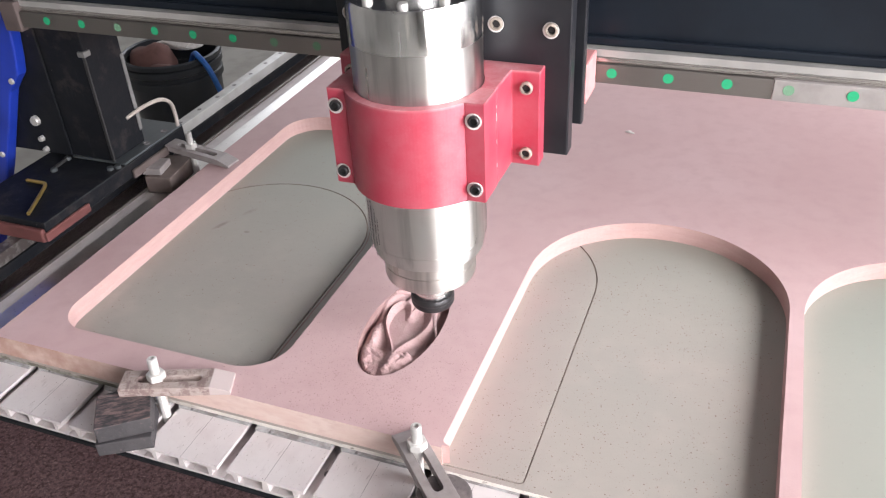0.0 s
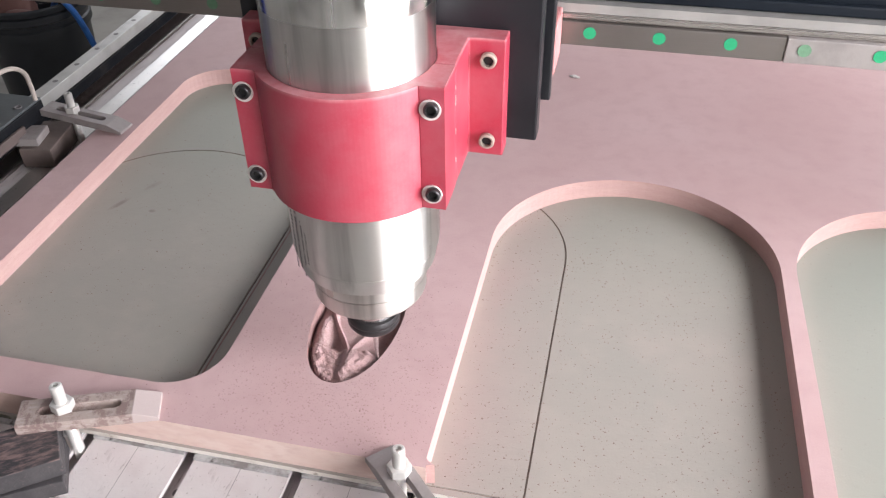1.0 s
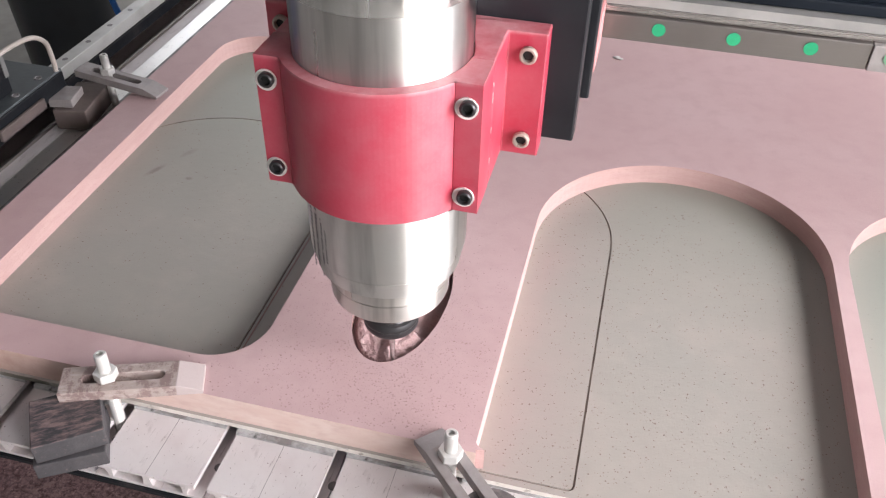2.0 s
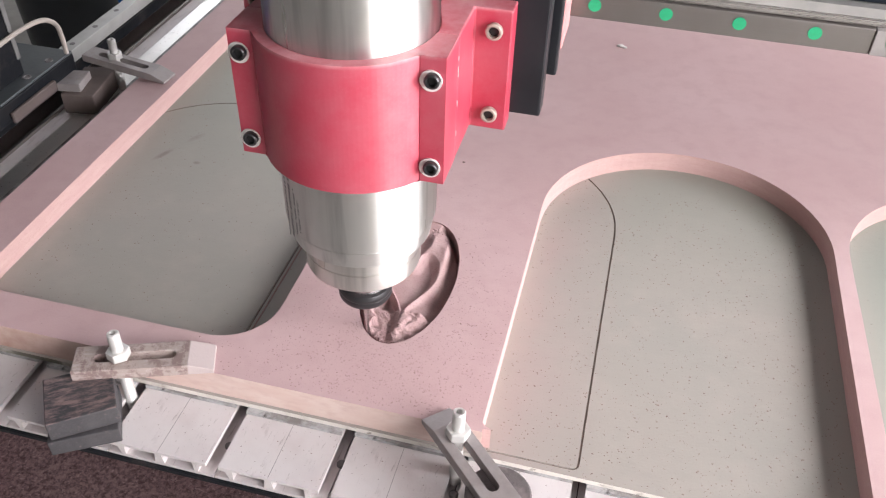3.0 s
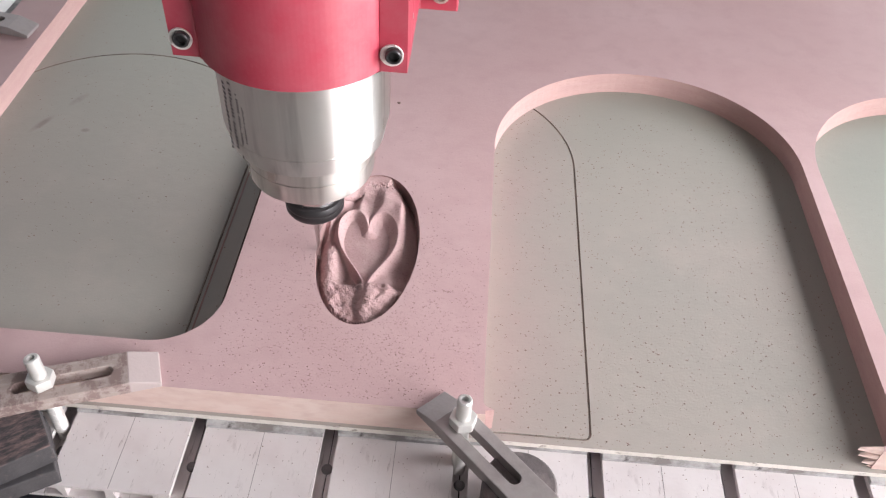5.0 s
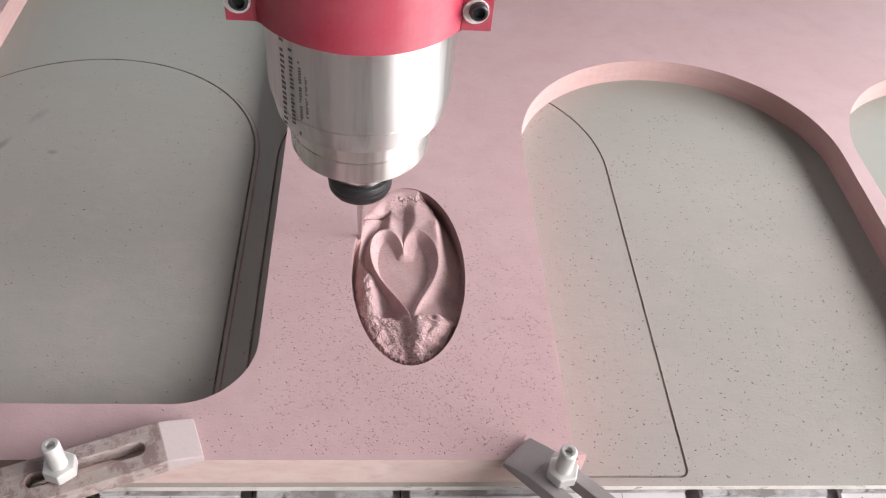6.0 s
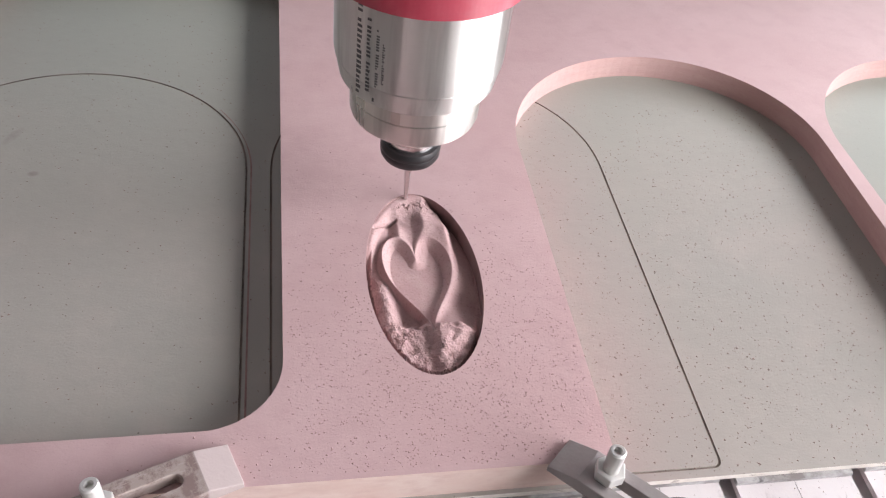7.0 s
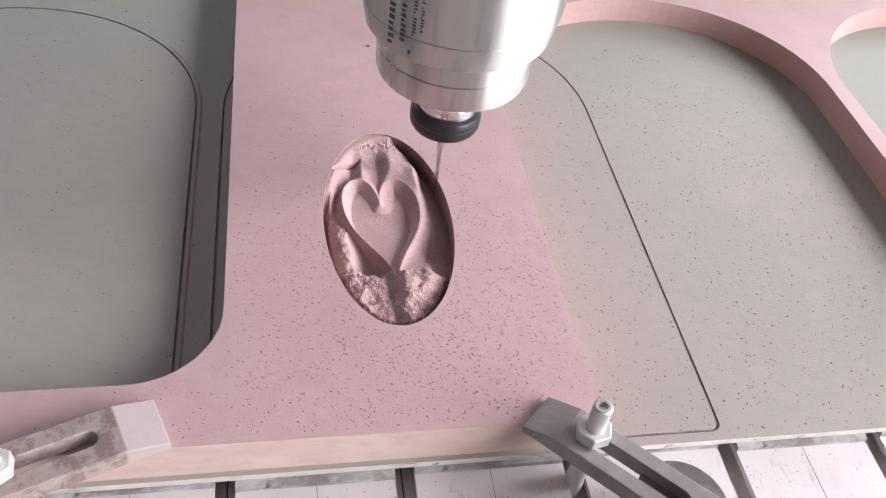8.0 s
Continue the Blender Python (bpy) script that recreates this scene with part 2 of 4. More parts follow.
BLUE = simple("blue_cover", (0.015, 0.045, 0.42), 0.4, grain=14)
RAIL = steel("linear_rail_steel", (0.30, 0.275, 0.26), 0.42)
BARE = simple("bare_ground_steel", (0.46, 0.445, 0.43), 0.36, 0.35, grain=20, relief=0.0001)
def side_rail_mat():
    m = Mat("side_rail_steel", (0.50, 0.49, 0.475), 0.36, 0.4)
    m.mix(m.ramp(m.noise(20, 4), 0.45, 0.75), (0.40, 0.385, 0.37))
    # Near end darkened for dust and, in the colour, for the dimmer light there.
    m.mix(m.mul(m.ramp(m.axis(1), 0.34, 0.24), m.ramp(m.noise(30, 5, 0.7), 0.15, 0.5)), (0.085, 0.07, 0.068))
    m.rough(m.noise(40, 4), 0.3, 0.5)
    return m.done()


SIDERAIL = side_rail_mat()


def edge_bar():
    m = Mat("bare_bright_bar", (0.86, 0.84, 0.82), 0.34, 0.85)
    m.mix(m.ramp(m.noise(9, 5, 0.6), 0.5, 0.75), (0.66, 0.63, 0.62))
    m.mix(m.mul(m.ramp(m.noise(26, 6, 0.7), 0.62, 0.70), 0.6), (0.36, 0.33, 0.33))
    m.mix(m.mul(m.specks(240, 0.2, 0.25), 0.6), (0.16, 0.13, 0.13))
    m.rough(m.noise(30, 5), 0.26, 0.5)
    return m.done()


EDGEBAR = edge_bar()
BROWNSTEEL = simple("brown_dusty_steel", (0.13, 0.10, 0.095), 0.7, 0.3, grain=25)
DUSTRAIL = simple("dusty_rail", (0.38, 0.35, 0.34), 0.6, 0.4, grain=30)
RAILTOP = steel("rail_ground_face", (0.66, 0.62, 0.60), 0.25)
GREEN = simple("green_plug", (0.02, 0.40, 0.18), 0.5, grain=200)
DULLGREEN = simple("dusty_green_plug", (0.17, 0.33, 0.21), 0.8, grain=200)


def strap_mat():
    """Old brown steel, scraped and dusted, with a ground pale nose."""
    m = Mat("dusty_clamp_steel", (0.37, 0.30, 0.275), 0.65, 0.1)
    m.mix(m.ramp(m.noise(75, 6, 0.72, stretch=(1.2, 0.7, 1)), 0.46, 0.56), (0.235, 0.165, 0.155))
    m.mix(m.mul(m.ramp(m.noise(120, 5, 0.7, stretch=(0.5, 1.7, 1)), 0.52, 0.6), 0.6), (0.46, 0.385, 0.36))
    m.mix(m.ramp(m.axis(0), 0.0990, 0.1005), (0.44, 0.365, 0.355))
    m.bump(m.noise(130, 5, 0.7), 0.0004)
    return m.done()


CLAMP = strap_mat()
CLAMPB = simple("grey_clamp_steel", (0.36, 0.325, 0.32), 0.5, 0.3, grain=45, dark=(0.27, 0.235, 0.23), light=(0.43, 0.385, 0.38))


def block_mat():
    m = Mat("black_dusty_block", (0.035, 0.032, 0.036), 0.65)
    m.mix(m.ramp(m.noise(25, 4), 0.4, 0.7), (0.06, 0.055, 0.058))
    m.mix(m.mul(m.ramp(m.noise(95, 6, 0.7, stretch=(0.5, 1.6, 1)), 0.45, 0.62), m.ramp(m.axis(2), 0.0195, 0.0203)), (0.20, 0.135, 0.13))
    m.mix(m.ramp(m.noise(160, 4, 0.7), 0.6, 0.75), (0.12, 0.09, 0.09))
    m.bump(m.noise(130, 5), 0.001)
    return m.done()


BLOCKM = block_mat()
WOOD = simple("grimy_wood_block", (0.15, 0.115, 0.105), 0.8, grain=30, light=(0.22, 0.175, 0.16))
RUBBER = simple("rubber_puck", (0.13, 0.11, 0.11), 0.7, grain=300, light=(0.25, 0.2, 0.2))
CONCRETE = simple("concrete_floor", (0.35, 0.335, 0.31), 0.85, grain=8)
# Colour of the unseen walls, lowered to hold back fill from the left.
PLASTER = simple("workshop_wall_paint", (0.24, 0.235, 0.225), 0.8, grain=4)
ROOF = simple("dark_roof_sheet", (0.22, 0.22, 0.22), 0.7, grain=4)
# Unseen ground, made pale to brighten the band mirrored in the spindle.
YARD = simple("yard_ground", (0.58, 0.55, 0.50), 0.9, grain=3)
BUCKET = simple("black_plastic_drum", (0.025, 0.028, 0.034), 0.4, grain=10)
HOSE = simple("blue_hose", (0.03, 0.16, 0.55), 0.4, grain=50)
CABLE = simple("pale_cable", (0.50, 0.44, 0.40), 0.5, grain=50)
BRASS = simple("brass_key", (0.60, 0.42, 0.14), 0.35, 0.8, grain=50)
RAG = simple("brown_rag", (0.13, 0.062, 0.055), 0.9, grain=40)
INK = simple("label_ink", (0.14, 0.14, 0.145), 0.45, 0.3, grain=200)
GREYEDGE = simple("worn_grey_edge", (0.045, 0.044, 0.046), 0.5, 0.3, grain=40)
WORNEDGE = simple("worn_pale_edge", (0.22, 0.215, 0.215), 0.5, 0.3, grain=60)
GREYPLATE = simple("grey_plate", (0.095, 0.105, 0.112), 0.45, 0.4, grain=20)
ORANGE = simple("red_oxide_bracket", (0.135, 0.044, 0.041), 0.7, grain=30)
CRUMB = simple("pink_crumb", (0.43, 0.285, 0.28), 0.95, grain=300)
CRUMBDARK = simple("brown_crumb", (0.25, 0.17, 0.15), 0.95, grain=300)
HOLE = simple("dark_socket", (0.012, 0.011, 0.012), 0.7)


def chips():
    m = Mat("floor_with_maroon_chips", (0.17, 0.095, 0.10), 0.95, spec=0.2)
    m.mix(m.ramp(m.noise(2.5, 3), 0.4, 0.7), (0.22, 0.14, 0.14))
    m.mix(m.ramp(m.noise(110, 5, 0.75), 0.42, 0.60), (0.075, 0.042, 0.046))
    m.mix(m.mul(m.ramp(m.noise(190, 4, 0.7), 0.56, 0.68), 0.7), (0.36, 0.24, 0.24))
    m.bump(m.noise(75, 5, 0.75), 0.010)
    return m.done()


CHIPS = chips()


# ---- mesh helpers ----
def link(name, bm, material, parent=None, label="", smooth=False, bevel=0.0, at=None):
    bmesh.ops.recalc_face_normals(bm, faces=bm.faces)
    me = bpy.data.meshes.new(name)
    if smooth:
        for f in bm.faces:
            f.smooth = True
    bm.to_mesh(me)
    bm.free()
    for x in material if isinstance(material, (list, tuple)) else (material,):
        me.materials.append(x)
    if smooth:
        me.set_sharp_from_angle(angle=radians(35))
    ob = new(name, me)
    if parent:
        ob.parent = parent
    if at:
        ob.matrix_basis = at
    if label:
        ob["label"] = label
    if bevel:
        b = ob.modifiers.new("edge", "BEVEL")
        b.width, b.segments, b.limit_method, b.angle_limit = bevel, 2, "ANGLE", radians(40)
    return ob


def part(name, bm, material, parent, label="", **kw):
    return link(name, bm, material, parent, label, **kw)


def thing(name, label, category, group="", at=None):
    ob = new(name)
    ob.empty_display_size = 0.02
    if at is not None:
        ob.matrix_basis = at
    return tagged(ob, label, category, group)


def box(x0, x1, y0, y1, z0, z1, bm=None):
    bm = bm or bmesh.new()
    v = [bm.verts.new((x, y, z)) for z in (z0, z1) for x, y in ((x0, y0), (x1, y0), (x1, y1), (x0, y1))]
    for f in ((3, 2, 1, 0), (4, 5, 6, 7), (0, 1, 5, 4), (1, 2, 6, 5), (2, 3, 7, 6), (3, 0, 4, 7)):
        bm.faces.new([v[i] for i in f])
    return bm


def lathe(profile, seg=64, bm=None, m=None):
    """Turns a profile of (radius, height) about z."""
    bm = bm or bmesh.new()
    rings = []
    for r, z in profile:
        if r < 1e-6:
            rings.append([bm.verts.new((0, 0, z))])
        else:
            rings.append([bm.verts.new((r * math.cos(2 * math.pi * i / seg), r * math.sin(2 * math.pi * i / seg), z)) for i in range(seg)])
    for a, b in zip(rings, rings[1:]):
        for i in range(seg):
            j = (i + 1) % seg
            if len(a) == 1 and len(b) == 1:
                continue
            if len(a) == 1:
                bm.faces.new((a[0], b[i], b[j]))
            elif len(b) == 1:
                bm.faces.new((a[i], a[j], b[0]))
            else:
                bm.faces.new((a[i], a[j], b[j], b[i]))
    if m is not None:
        bm.transform(m)
    return bm


def bmesh_ball(r, seed=1):
    bm = bmesh.new()
    bmesh.ops.create_icosphere(bm, subdivisions=3, radius=r)
    for v in bm.verts:
        v.co *= 1 + 0.35 * noise.noise(v.co * (1.2 / r) + Vector((seed, 0, 0)))
    return bm


def plate(loops, z0, z1, side=0, top=0, bottom=0):
    """A flat slab from an outline and holes (lists of xy), with its side walls; material slots for side, top and bottom."""
    bm = bmesh.new()
    edges, low = [], []
    for loop in loops:
        vs = [bm.verts.new((x, y, z1)) for x, y in loop]
        edges += [bm.edges.new((a, b)) for a, b in zip(vs, vs[1:] + vs[:1])]
        low.append(vs)
    r = bmesh.ops.triangle_fill(bm, use_beauty=True, use_dissolve=False, edges=edges, normal=(0, 0, 1))
    tops = [f for f in r["geom"] if isinstance(f, bmesh.types.BMFace)]
    for f in tops:
        f.material_index = top
    dup = {}
    for vs in low:
        for v in vs:
            dup[v] = bm.verts.new((v.co.x, v.co.y, z0))
    for f in tops:
        g = bm.faces.new([dup[v] for v in reversed(f.verts)])
        g.material_index = bottom
    for vs in low:
        for a, b in zip(vs, vs[1:] + vs[:1]):
            g = bm.faces.new((a, b, dup[b], dup[a]))
            g.material_index = side(a.co, b.co) if callable(side) else side
    return bm


def arc(cx, cy, r, a0, a1, n, ry=None):
    return [(cx + r * math.cos(radians(a0 + (a1 - a0) * i / n)), cy + (ry or r) * math.sin(radians(a0 + (a1 - a0) * i / n))) for i in range(n + 1)]


def stadium(x0, x1, w, n=8):
    """A slot along x, from end to end, of that width, round y = 0."""
    r = w / 2
    return arc(x1 - r, 0, r, -90, 90, n) + arc(x0 + r, 0, r, 90, 270, n)


def hexagon(r, turn=0.0):
    return [(r * math.cos(radians(60 * i + turn)), r * math.sin(radians(60 * i + turn))) for i in range(6)]


def place(bm, m):
    bm.transform(m)
    return bm


def tube(points, r, seg=10, bm=None):
    """A round hose through points, smoothed."""
    pts = [Vector(p) for p in points]
    fine = []
    for i in range(len(pts) - 1):
        a, b, c, d = pts[max(i - 1, 0)], pts[i], pts[i + 1], pts[min(i + 2, len(pts) - 1)]
        for k in range(8):
            u = k / 8
            fine.append(0.5 * ((2 * b) + (c - a) * u + (2 * a - 5 * b + 4 * c - d) * u * u + (3 * b - a - 3 * c + d) * u ** 3))
    fine.append(pts[-1])
    bm = bm or bmesh.new()
    rings = []
    for i, p in enumerate(fine):
        d = (fine[min(i + 1, len(fine) - 1)] - fine[max(i - 1, 0)]).normalized()
        s = d.cross(Vector((0.13, 0.2, 1))).normalized()
        u = s.cross(d)
        rings.append([bm.verts.new(p + r * (s * math.cos(2 * math.pi * k / seg) + u * math.sin(2 * math.pi * k / seg))) for k in range(seg)])
    for a, b in zip(rings, rings[1:]):
        for k in range(seg):
            bm.faces.new((a[k], a[(k + 1) % seg], b[(k + 1) % seg], b[k]))
    bm.faces.new(rings[0])
    bm.faces.new(rings[-1])
    return bm


# ---- large structure ----
def structure(name, bm, mat, label, category):
    return tagged(link(name, bm, mat), label, category, kind="structure")


structure("floor", box(X0, X1, Y0, Y1, FLOOR - 0.05, FLOOR), CONCRETE, "worn grey concrete workshop floor", "floor")
structure("ceiling", box(X0, X1, Y0, Y1, ZC, ZC + 0.1), ROOF, "dark sheet-metal workshop roof", "ceiling")
structure("wall_west", box(X0 - 0.15, X0, Y0, Y1, FLOOR, ZC), PLASTER, "unseen workshop wall, kept dark to hold back fill light", "wall")


structure("ground", box(-400, 400, -400, 400, FLOOR - 0.12, FLOOR - 0.06), YARD, "pale unseen ground added outside the doors to bounce light", "ground")


def wall_with_openings(name, plane, at, u0, u1, gaps, label):
    """A wall of 0.15 m along x or y, with openings (from, to, sill, head) cut through it."""
    bm = bmesh.new()

    def piece(a, b, c, d):
        if b - a > 0.01 and d - c > 0.01:
            if plane == "x":
                box(at, at + 0.15, a, b, c, d, bm)
            else:
                box(a, b, at, at + 0.15, c, d, bm)

    u = u0
    for a, b, lo, hi in gaps:
        piece(u, a, FLOOR, ZC)
        piece(a, b, FLOOR, lo)
        piece(a, b, hi, ZC)
        u = b
    piece(u, u1, FLOOR, ZC)
    structure(name, bm, PLASTER, label, "wall")


wall_with_openings("wall_east", "x", X1, Y0, Y1, [(-2.6, 0.6, FLOOR, 1.75), (0.9, 3.0, 0.8, 1.75)], "workshop wall with a wide open shutter door and an added window")
# Unseen narrow window, added so that the spindle mirrors a bright stripe.
wall_with_openings("wall_south", "y", Y0 - 0.15, X0, X1, [(0.7, 1.1, 0.2, 1.5)], "unseen workshop wall with a narrow window added for the spindle's reflections")
wall_with_openings("wall_north", "y", Y1, X0, X1, [(-3.4, -0.4, 0.7, 2.4)], "unseen workshop wall with an added window behind the machine")

# ---- the router's bed ----
PITCH, SLOT0, SLOTW = 0.1029, -0.1095, 0.0118
BEDZ, SHEETZ, THICK = -0.034, -0.025, 0.025
BX0, BX1, BY0, BY1 = -0.476, 0.98, 0.0045, 1.95


def bed_profile():
    """One hollow aluminium extrusion between two slots, along y."""
    w, h, t = PITCH - SLOTW, 0.018, 0.0032
    outer = [(0, 0), (w, 0), (w, -0.0045), (w - 0.006, -0.0052), (w - 0.009, -h + t), (w + SLOTW / 2 - 0.0005, -h + t), (w + SLOTW / 2 - 0.0005, -h), (-SLOTW / 2 + 0.0005, -h), (-SLOTW / 2 + 0.0005, -h + t), (0.009, -h + t), (0.006, -0.0052), (0, -0.0045)]
    hole_a = [(0.013, -t), (w / 2 - 0.003, -t), (w / 2 - 0.0045, -h + t), (0.0125, -h + t)]
    hole_b = [(w - x, z) for x, z in hole_a][::-1]
    bm = plate([outer, hole_a, hole_b], 0, 2.02)
    bm.transform(Matrix(((1, 0, 0, 0), (0, 0, 1, 0), (0, 1, 0, 0), (0, 0, 0, 1))))
    # shallow seam along the middle of the top
    return bm


bed = thing("machine_bed", "silver aluminium slotted machine bed, dusty and worn", "machine bed")
bm0 = bed_profile()
me0 = None
for k in range(-5, 11):
    x = SLOT0 + SLOTW / 2 + PITCH * k
    if me0 is None:
        ob = part("bed_profile", bm0, BED, bed, at=pose(x, -0.066, BEDZ))
        me0 = ob.data
    else:
        ob = new("bed_profile", me0)
        ob.parent = bed
        ob.matrix_basis = pose(x, -0.066, BEDZ)
# seam lines, slot screws
seam = box(-0.00022, 0.00022, 0, 2.0, -0.0006, 0.00012)
s_me = None
for k in range(-5, 11):
    x = SLOT0 + PITCH * (k + 0.5)
    if s_me is None:
        ob = part("seam", seam, SEAM, bed, at=pose(x, -0.0655, BEDZ))
        s_me = ob.data
    else:
        ob = new("seam", s_me)
        ob.parent = bed
        ob.matrix_basis = pose(x, -0.0655, BEDZ)
screw_me = None
for k in range(-4, 10):
    at = pose(SLOT0 + PITCH * k, -0.030 + 0.004 * ((k * 5) % 3 - 1), BEDZ - 0.0148)
    if screw_me is None:
        bm = lathe([(0.0044, 0), (0.0044, 0.001), (0.003, 0.0022), (0, 0.0024)], 14)
        box(-0.003, 0.003, -0.0005, 0.0005, 0.0018, 0.0027, bm)
        ob = part("slot_screw", bm, SLOT, bed, at=at)
        screw_me = ob.data
    else:
        ob = new("slot_screw", screw_me)
        ob.parent = bed
        ob.matrix_basis = at
part("base_frame", box(BX0 - 0.13, BX1 + 0.2, 0.02, 1.93, BEDZ - 0.10, BEDZ - 0.0185), BLACK, bed, "black steel frame under the bed")
part("front_beam", box(BX0 - 0.13, BX1 + 0.2, -0.0690, 0.0198, BEDZ - 0.0225, BEDZ - 0.0185), BLACK, bed, "black steel ledge under the bed")

for x in (BX0 - 0.06, BX1 + 0.12):
    for y in (0.80, 1.80):
        part("leg", box(x - 0.04, x + 0.04, y, y + 0.08, FLOOR, BEDZ - 0.1003), BLACK, bed, "black steel leg", bevel=0.003)

# plastic packing strips between the slots
strips = None
for k in range(-4, 10):
    x = SLOT0 + SLOTW / 2 + PITCH * k
    if strips is None:
        strips = tagged(link("packing_strip", box(0, PITCH - SLOTW, 0, 1.9, 0, 0.0038), STRIP, at=pose(x, -0.005, BEDZ), bevel=0.0006), "thin grey-green plastic strip lying on the bed", "packing strip", "packing strips")
    else:
        ob = new("packing_strip", strips.data)
        ob.matrix_basis = pose(x, -0.0045 + 0.0012 * ((k * 7) % 5 - 2), BEDZ)
        tagged(ob, "thin grey-green plastic strip lying on the bed", "packing strip", "packing strips")


# ---- sheets ----
AR, SPRING, AW, RISE = 0.158, 0.335, 0.316, 0.152


def arch_loop(x0, y0, grow=0.0, n=40):
    """An arch with softly rounded foot corners."""
    c, r = x0 + AR, 0.006 + grow
    lo, hi = x0 - grow, x0 + AW + grow
    foot = arc(lo + r, y0 + r, r, 180, 270, 5) + arc(hi - r, y0 + r, r, 270, 360, 5)
    return foot + arc(c, SPRING, AR + grow, 0, 180, n, RISE + grow)


sheet = thing("spoil_sheet", "grey-beige fibreboard sheet with routed arch grooves and dark specks", "sheet")
g, DEEP = 0.0009, 0.0016
loops = [[(BX0 - 0.002, -0.0018), (BX1, -0.0018), (BX1, BY1), (BX0 - 0.002, BY1)]]
islands = []
for x0 in (-0.4585, -0.1205):
    loops.append(arch_loop(x0, 0.0045, g))
    islands.append(arch_loop(x0, 0.0045 + 2 * g, -g))
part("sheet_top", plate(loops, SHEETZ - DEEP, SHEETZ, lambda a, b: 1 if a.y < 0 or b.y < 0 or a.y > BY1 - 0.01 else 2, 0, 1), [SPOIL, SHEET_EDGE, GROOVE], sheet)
for k, loop in enumerate(islands):
    part("arch_island", plate([loop], SHEETZ - DEEP, SHEETZ, 1, 0, 0), [SPOIL, LIT_LIP], sheet)
part("sheet_core", plate([loops[0]], SHEETZ - 0.0051, SHEETZ - DEEP, 0, 1, 1), [SHEET_EDGE, GROOVE], sheet)

score = [(-0.1425 + 0.0042, 0.052 + 0.0283 * k) for k in range(11)] + arc(-0.4585 + AR, SPRING, AR + 0.0042, 2, 36, 8, RISE + 0.003)
bm = bmesh.new()
rows = []
for k, (x, y) in enumerate(score):
    w = 0.0007 * (1.0 if k < 14 else 0.4)
    rows.append([bm.verts.new((x + dx, y, SHEETZ + z)) for dx, z in ((-w, 0.0), (-w, 0.0003), (w, 0.0003), (w, 0.0))])
for a, b in zip(rows, rows[1:]):
    for k in range(4):
        bm.faces.new((a[k], a[(k + 1) % 4], b[(k + 1) % 4], b[k]))
part("scored_line", bm, DARKCUT, sheet, "reddish scored line beside the groove")

ECX, ECY, EA, EB = -0.0005, 0.176, 0.0455, 0.0955
AX1, AX2 = 0.1095, 0.4435
FY = 0.0042
BR, BW = 0.159, 0.318


def board_outline():
    o = [(BX0, FY), (AX1 + 0.002, FY), (AX1 + 0.001, FY + 0.003), (0.1180, FY + 0.0045), (0.1115, FY + 0.0075), (AX1, FY + 0.0105)]
    o += arc(AX1 + BR, SPRING, BR, 180, 0, 48, RISE)
    o += [(AX1 + BW, 0.0135), (AX1 + BW - 0.0008, 0.0100), (AX1 + BW - 0.0040, 0.0078), (0.4125, 0.0068), (0.4105, 0.0018), (0.4490, 0.0018), (0.4492, 0.0065), (0.4470, 0.0180), (0.4462, 0.12)]
    o += arc(AX2 + AR, SPRING, AR, 180, 0, 48, RISE)
    o += [(AX2 + AW, FY), (BX1, FY), (BX1, BY1), (BX0, BY1)]
    return o


def is_front(a, b):
    if a.x < 0.06 and a.y > 0.05 and abs(math.hypot((a.x - ECX) / EA, (a.y - ECY) / EB) - 1) < 0.02:
        return 3
    return 2 if max(a.y, b.y) < FY + 0.001 else 1


board = thing("routed_board", "pink dust-covered fibreboard panel with arched cut-outs and a carved oval", "board")
PX0, PX1, PY0, PY1 = -0.422, -0.111, 0.0465, 0.684
pocket = arc(PX1 - 0.054, PY0 + 0.054, 0.054, -90, 0, 14) + arc(PX1 - 0.06, PY1 - 0.06, 0.06, 0, 90, 12) + arc(PX0 + 0.06, PY1 - 0.06, 0.06, 90, 180, 12) + arc(PX0 + 0.045, PY0 + 0.045, 0.045, 180, 270, 12)
oval = [(ECX + EA * math.cos(2 * math.pi * i / 96), ECY + EB * math.sin(2 * math.pi * i / 96)) for i in range(96)]
panel = plate([board_outline(), pocket, oval], SHEETZ, 0.0, is_front, 0, 1)
for v in panel.verts:
    if v.co.z < -0.02 and abs(v.co.y - FY) < 0.0005:
        v.co.y -= 0.0028
part("panel", panel, [BOARD, EDGE, FRONT, DARKCUT], board)


# torn fibre left at the rib's foot
for tip, z, lo, hi in ((0.3925, -0.0022, -0.0065, -0.0004), (0.3955, -0.0098, -0.0130, -0.0072), (0.4015, -0.0186, -0.0212, -0.0142), (0.4070, -0.0228, -0.0245, -0.0215)):
    bm = bmesh.new()
    a = [bm.verts.new((0.4128, y, q)) for y, q in ((0.0022, lo), (0.0064, lo), (0.0064, hi), (0.0022, hi))]
    b = [bm.verts.new((tip + dx, y, z + q)) for y, q, dx in ((0.0030, -0.0007, 0.0), (0.0052, -0.0005, 0.002), (0.0052, 0.0005, 0.002), (0.0030, 0.0006, 0.0))]
    for k in range(4):
        bm.faces.new((a[k], a[(k + 1) % 4], b[(k + 1) % 4], b[k]))
    bm.faces.new(a)
    bm.faces.new(b[::-1])
    part("splinter", bm, FRONT, board, "pale torn fibre splinter")


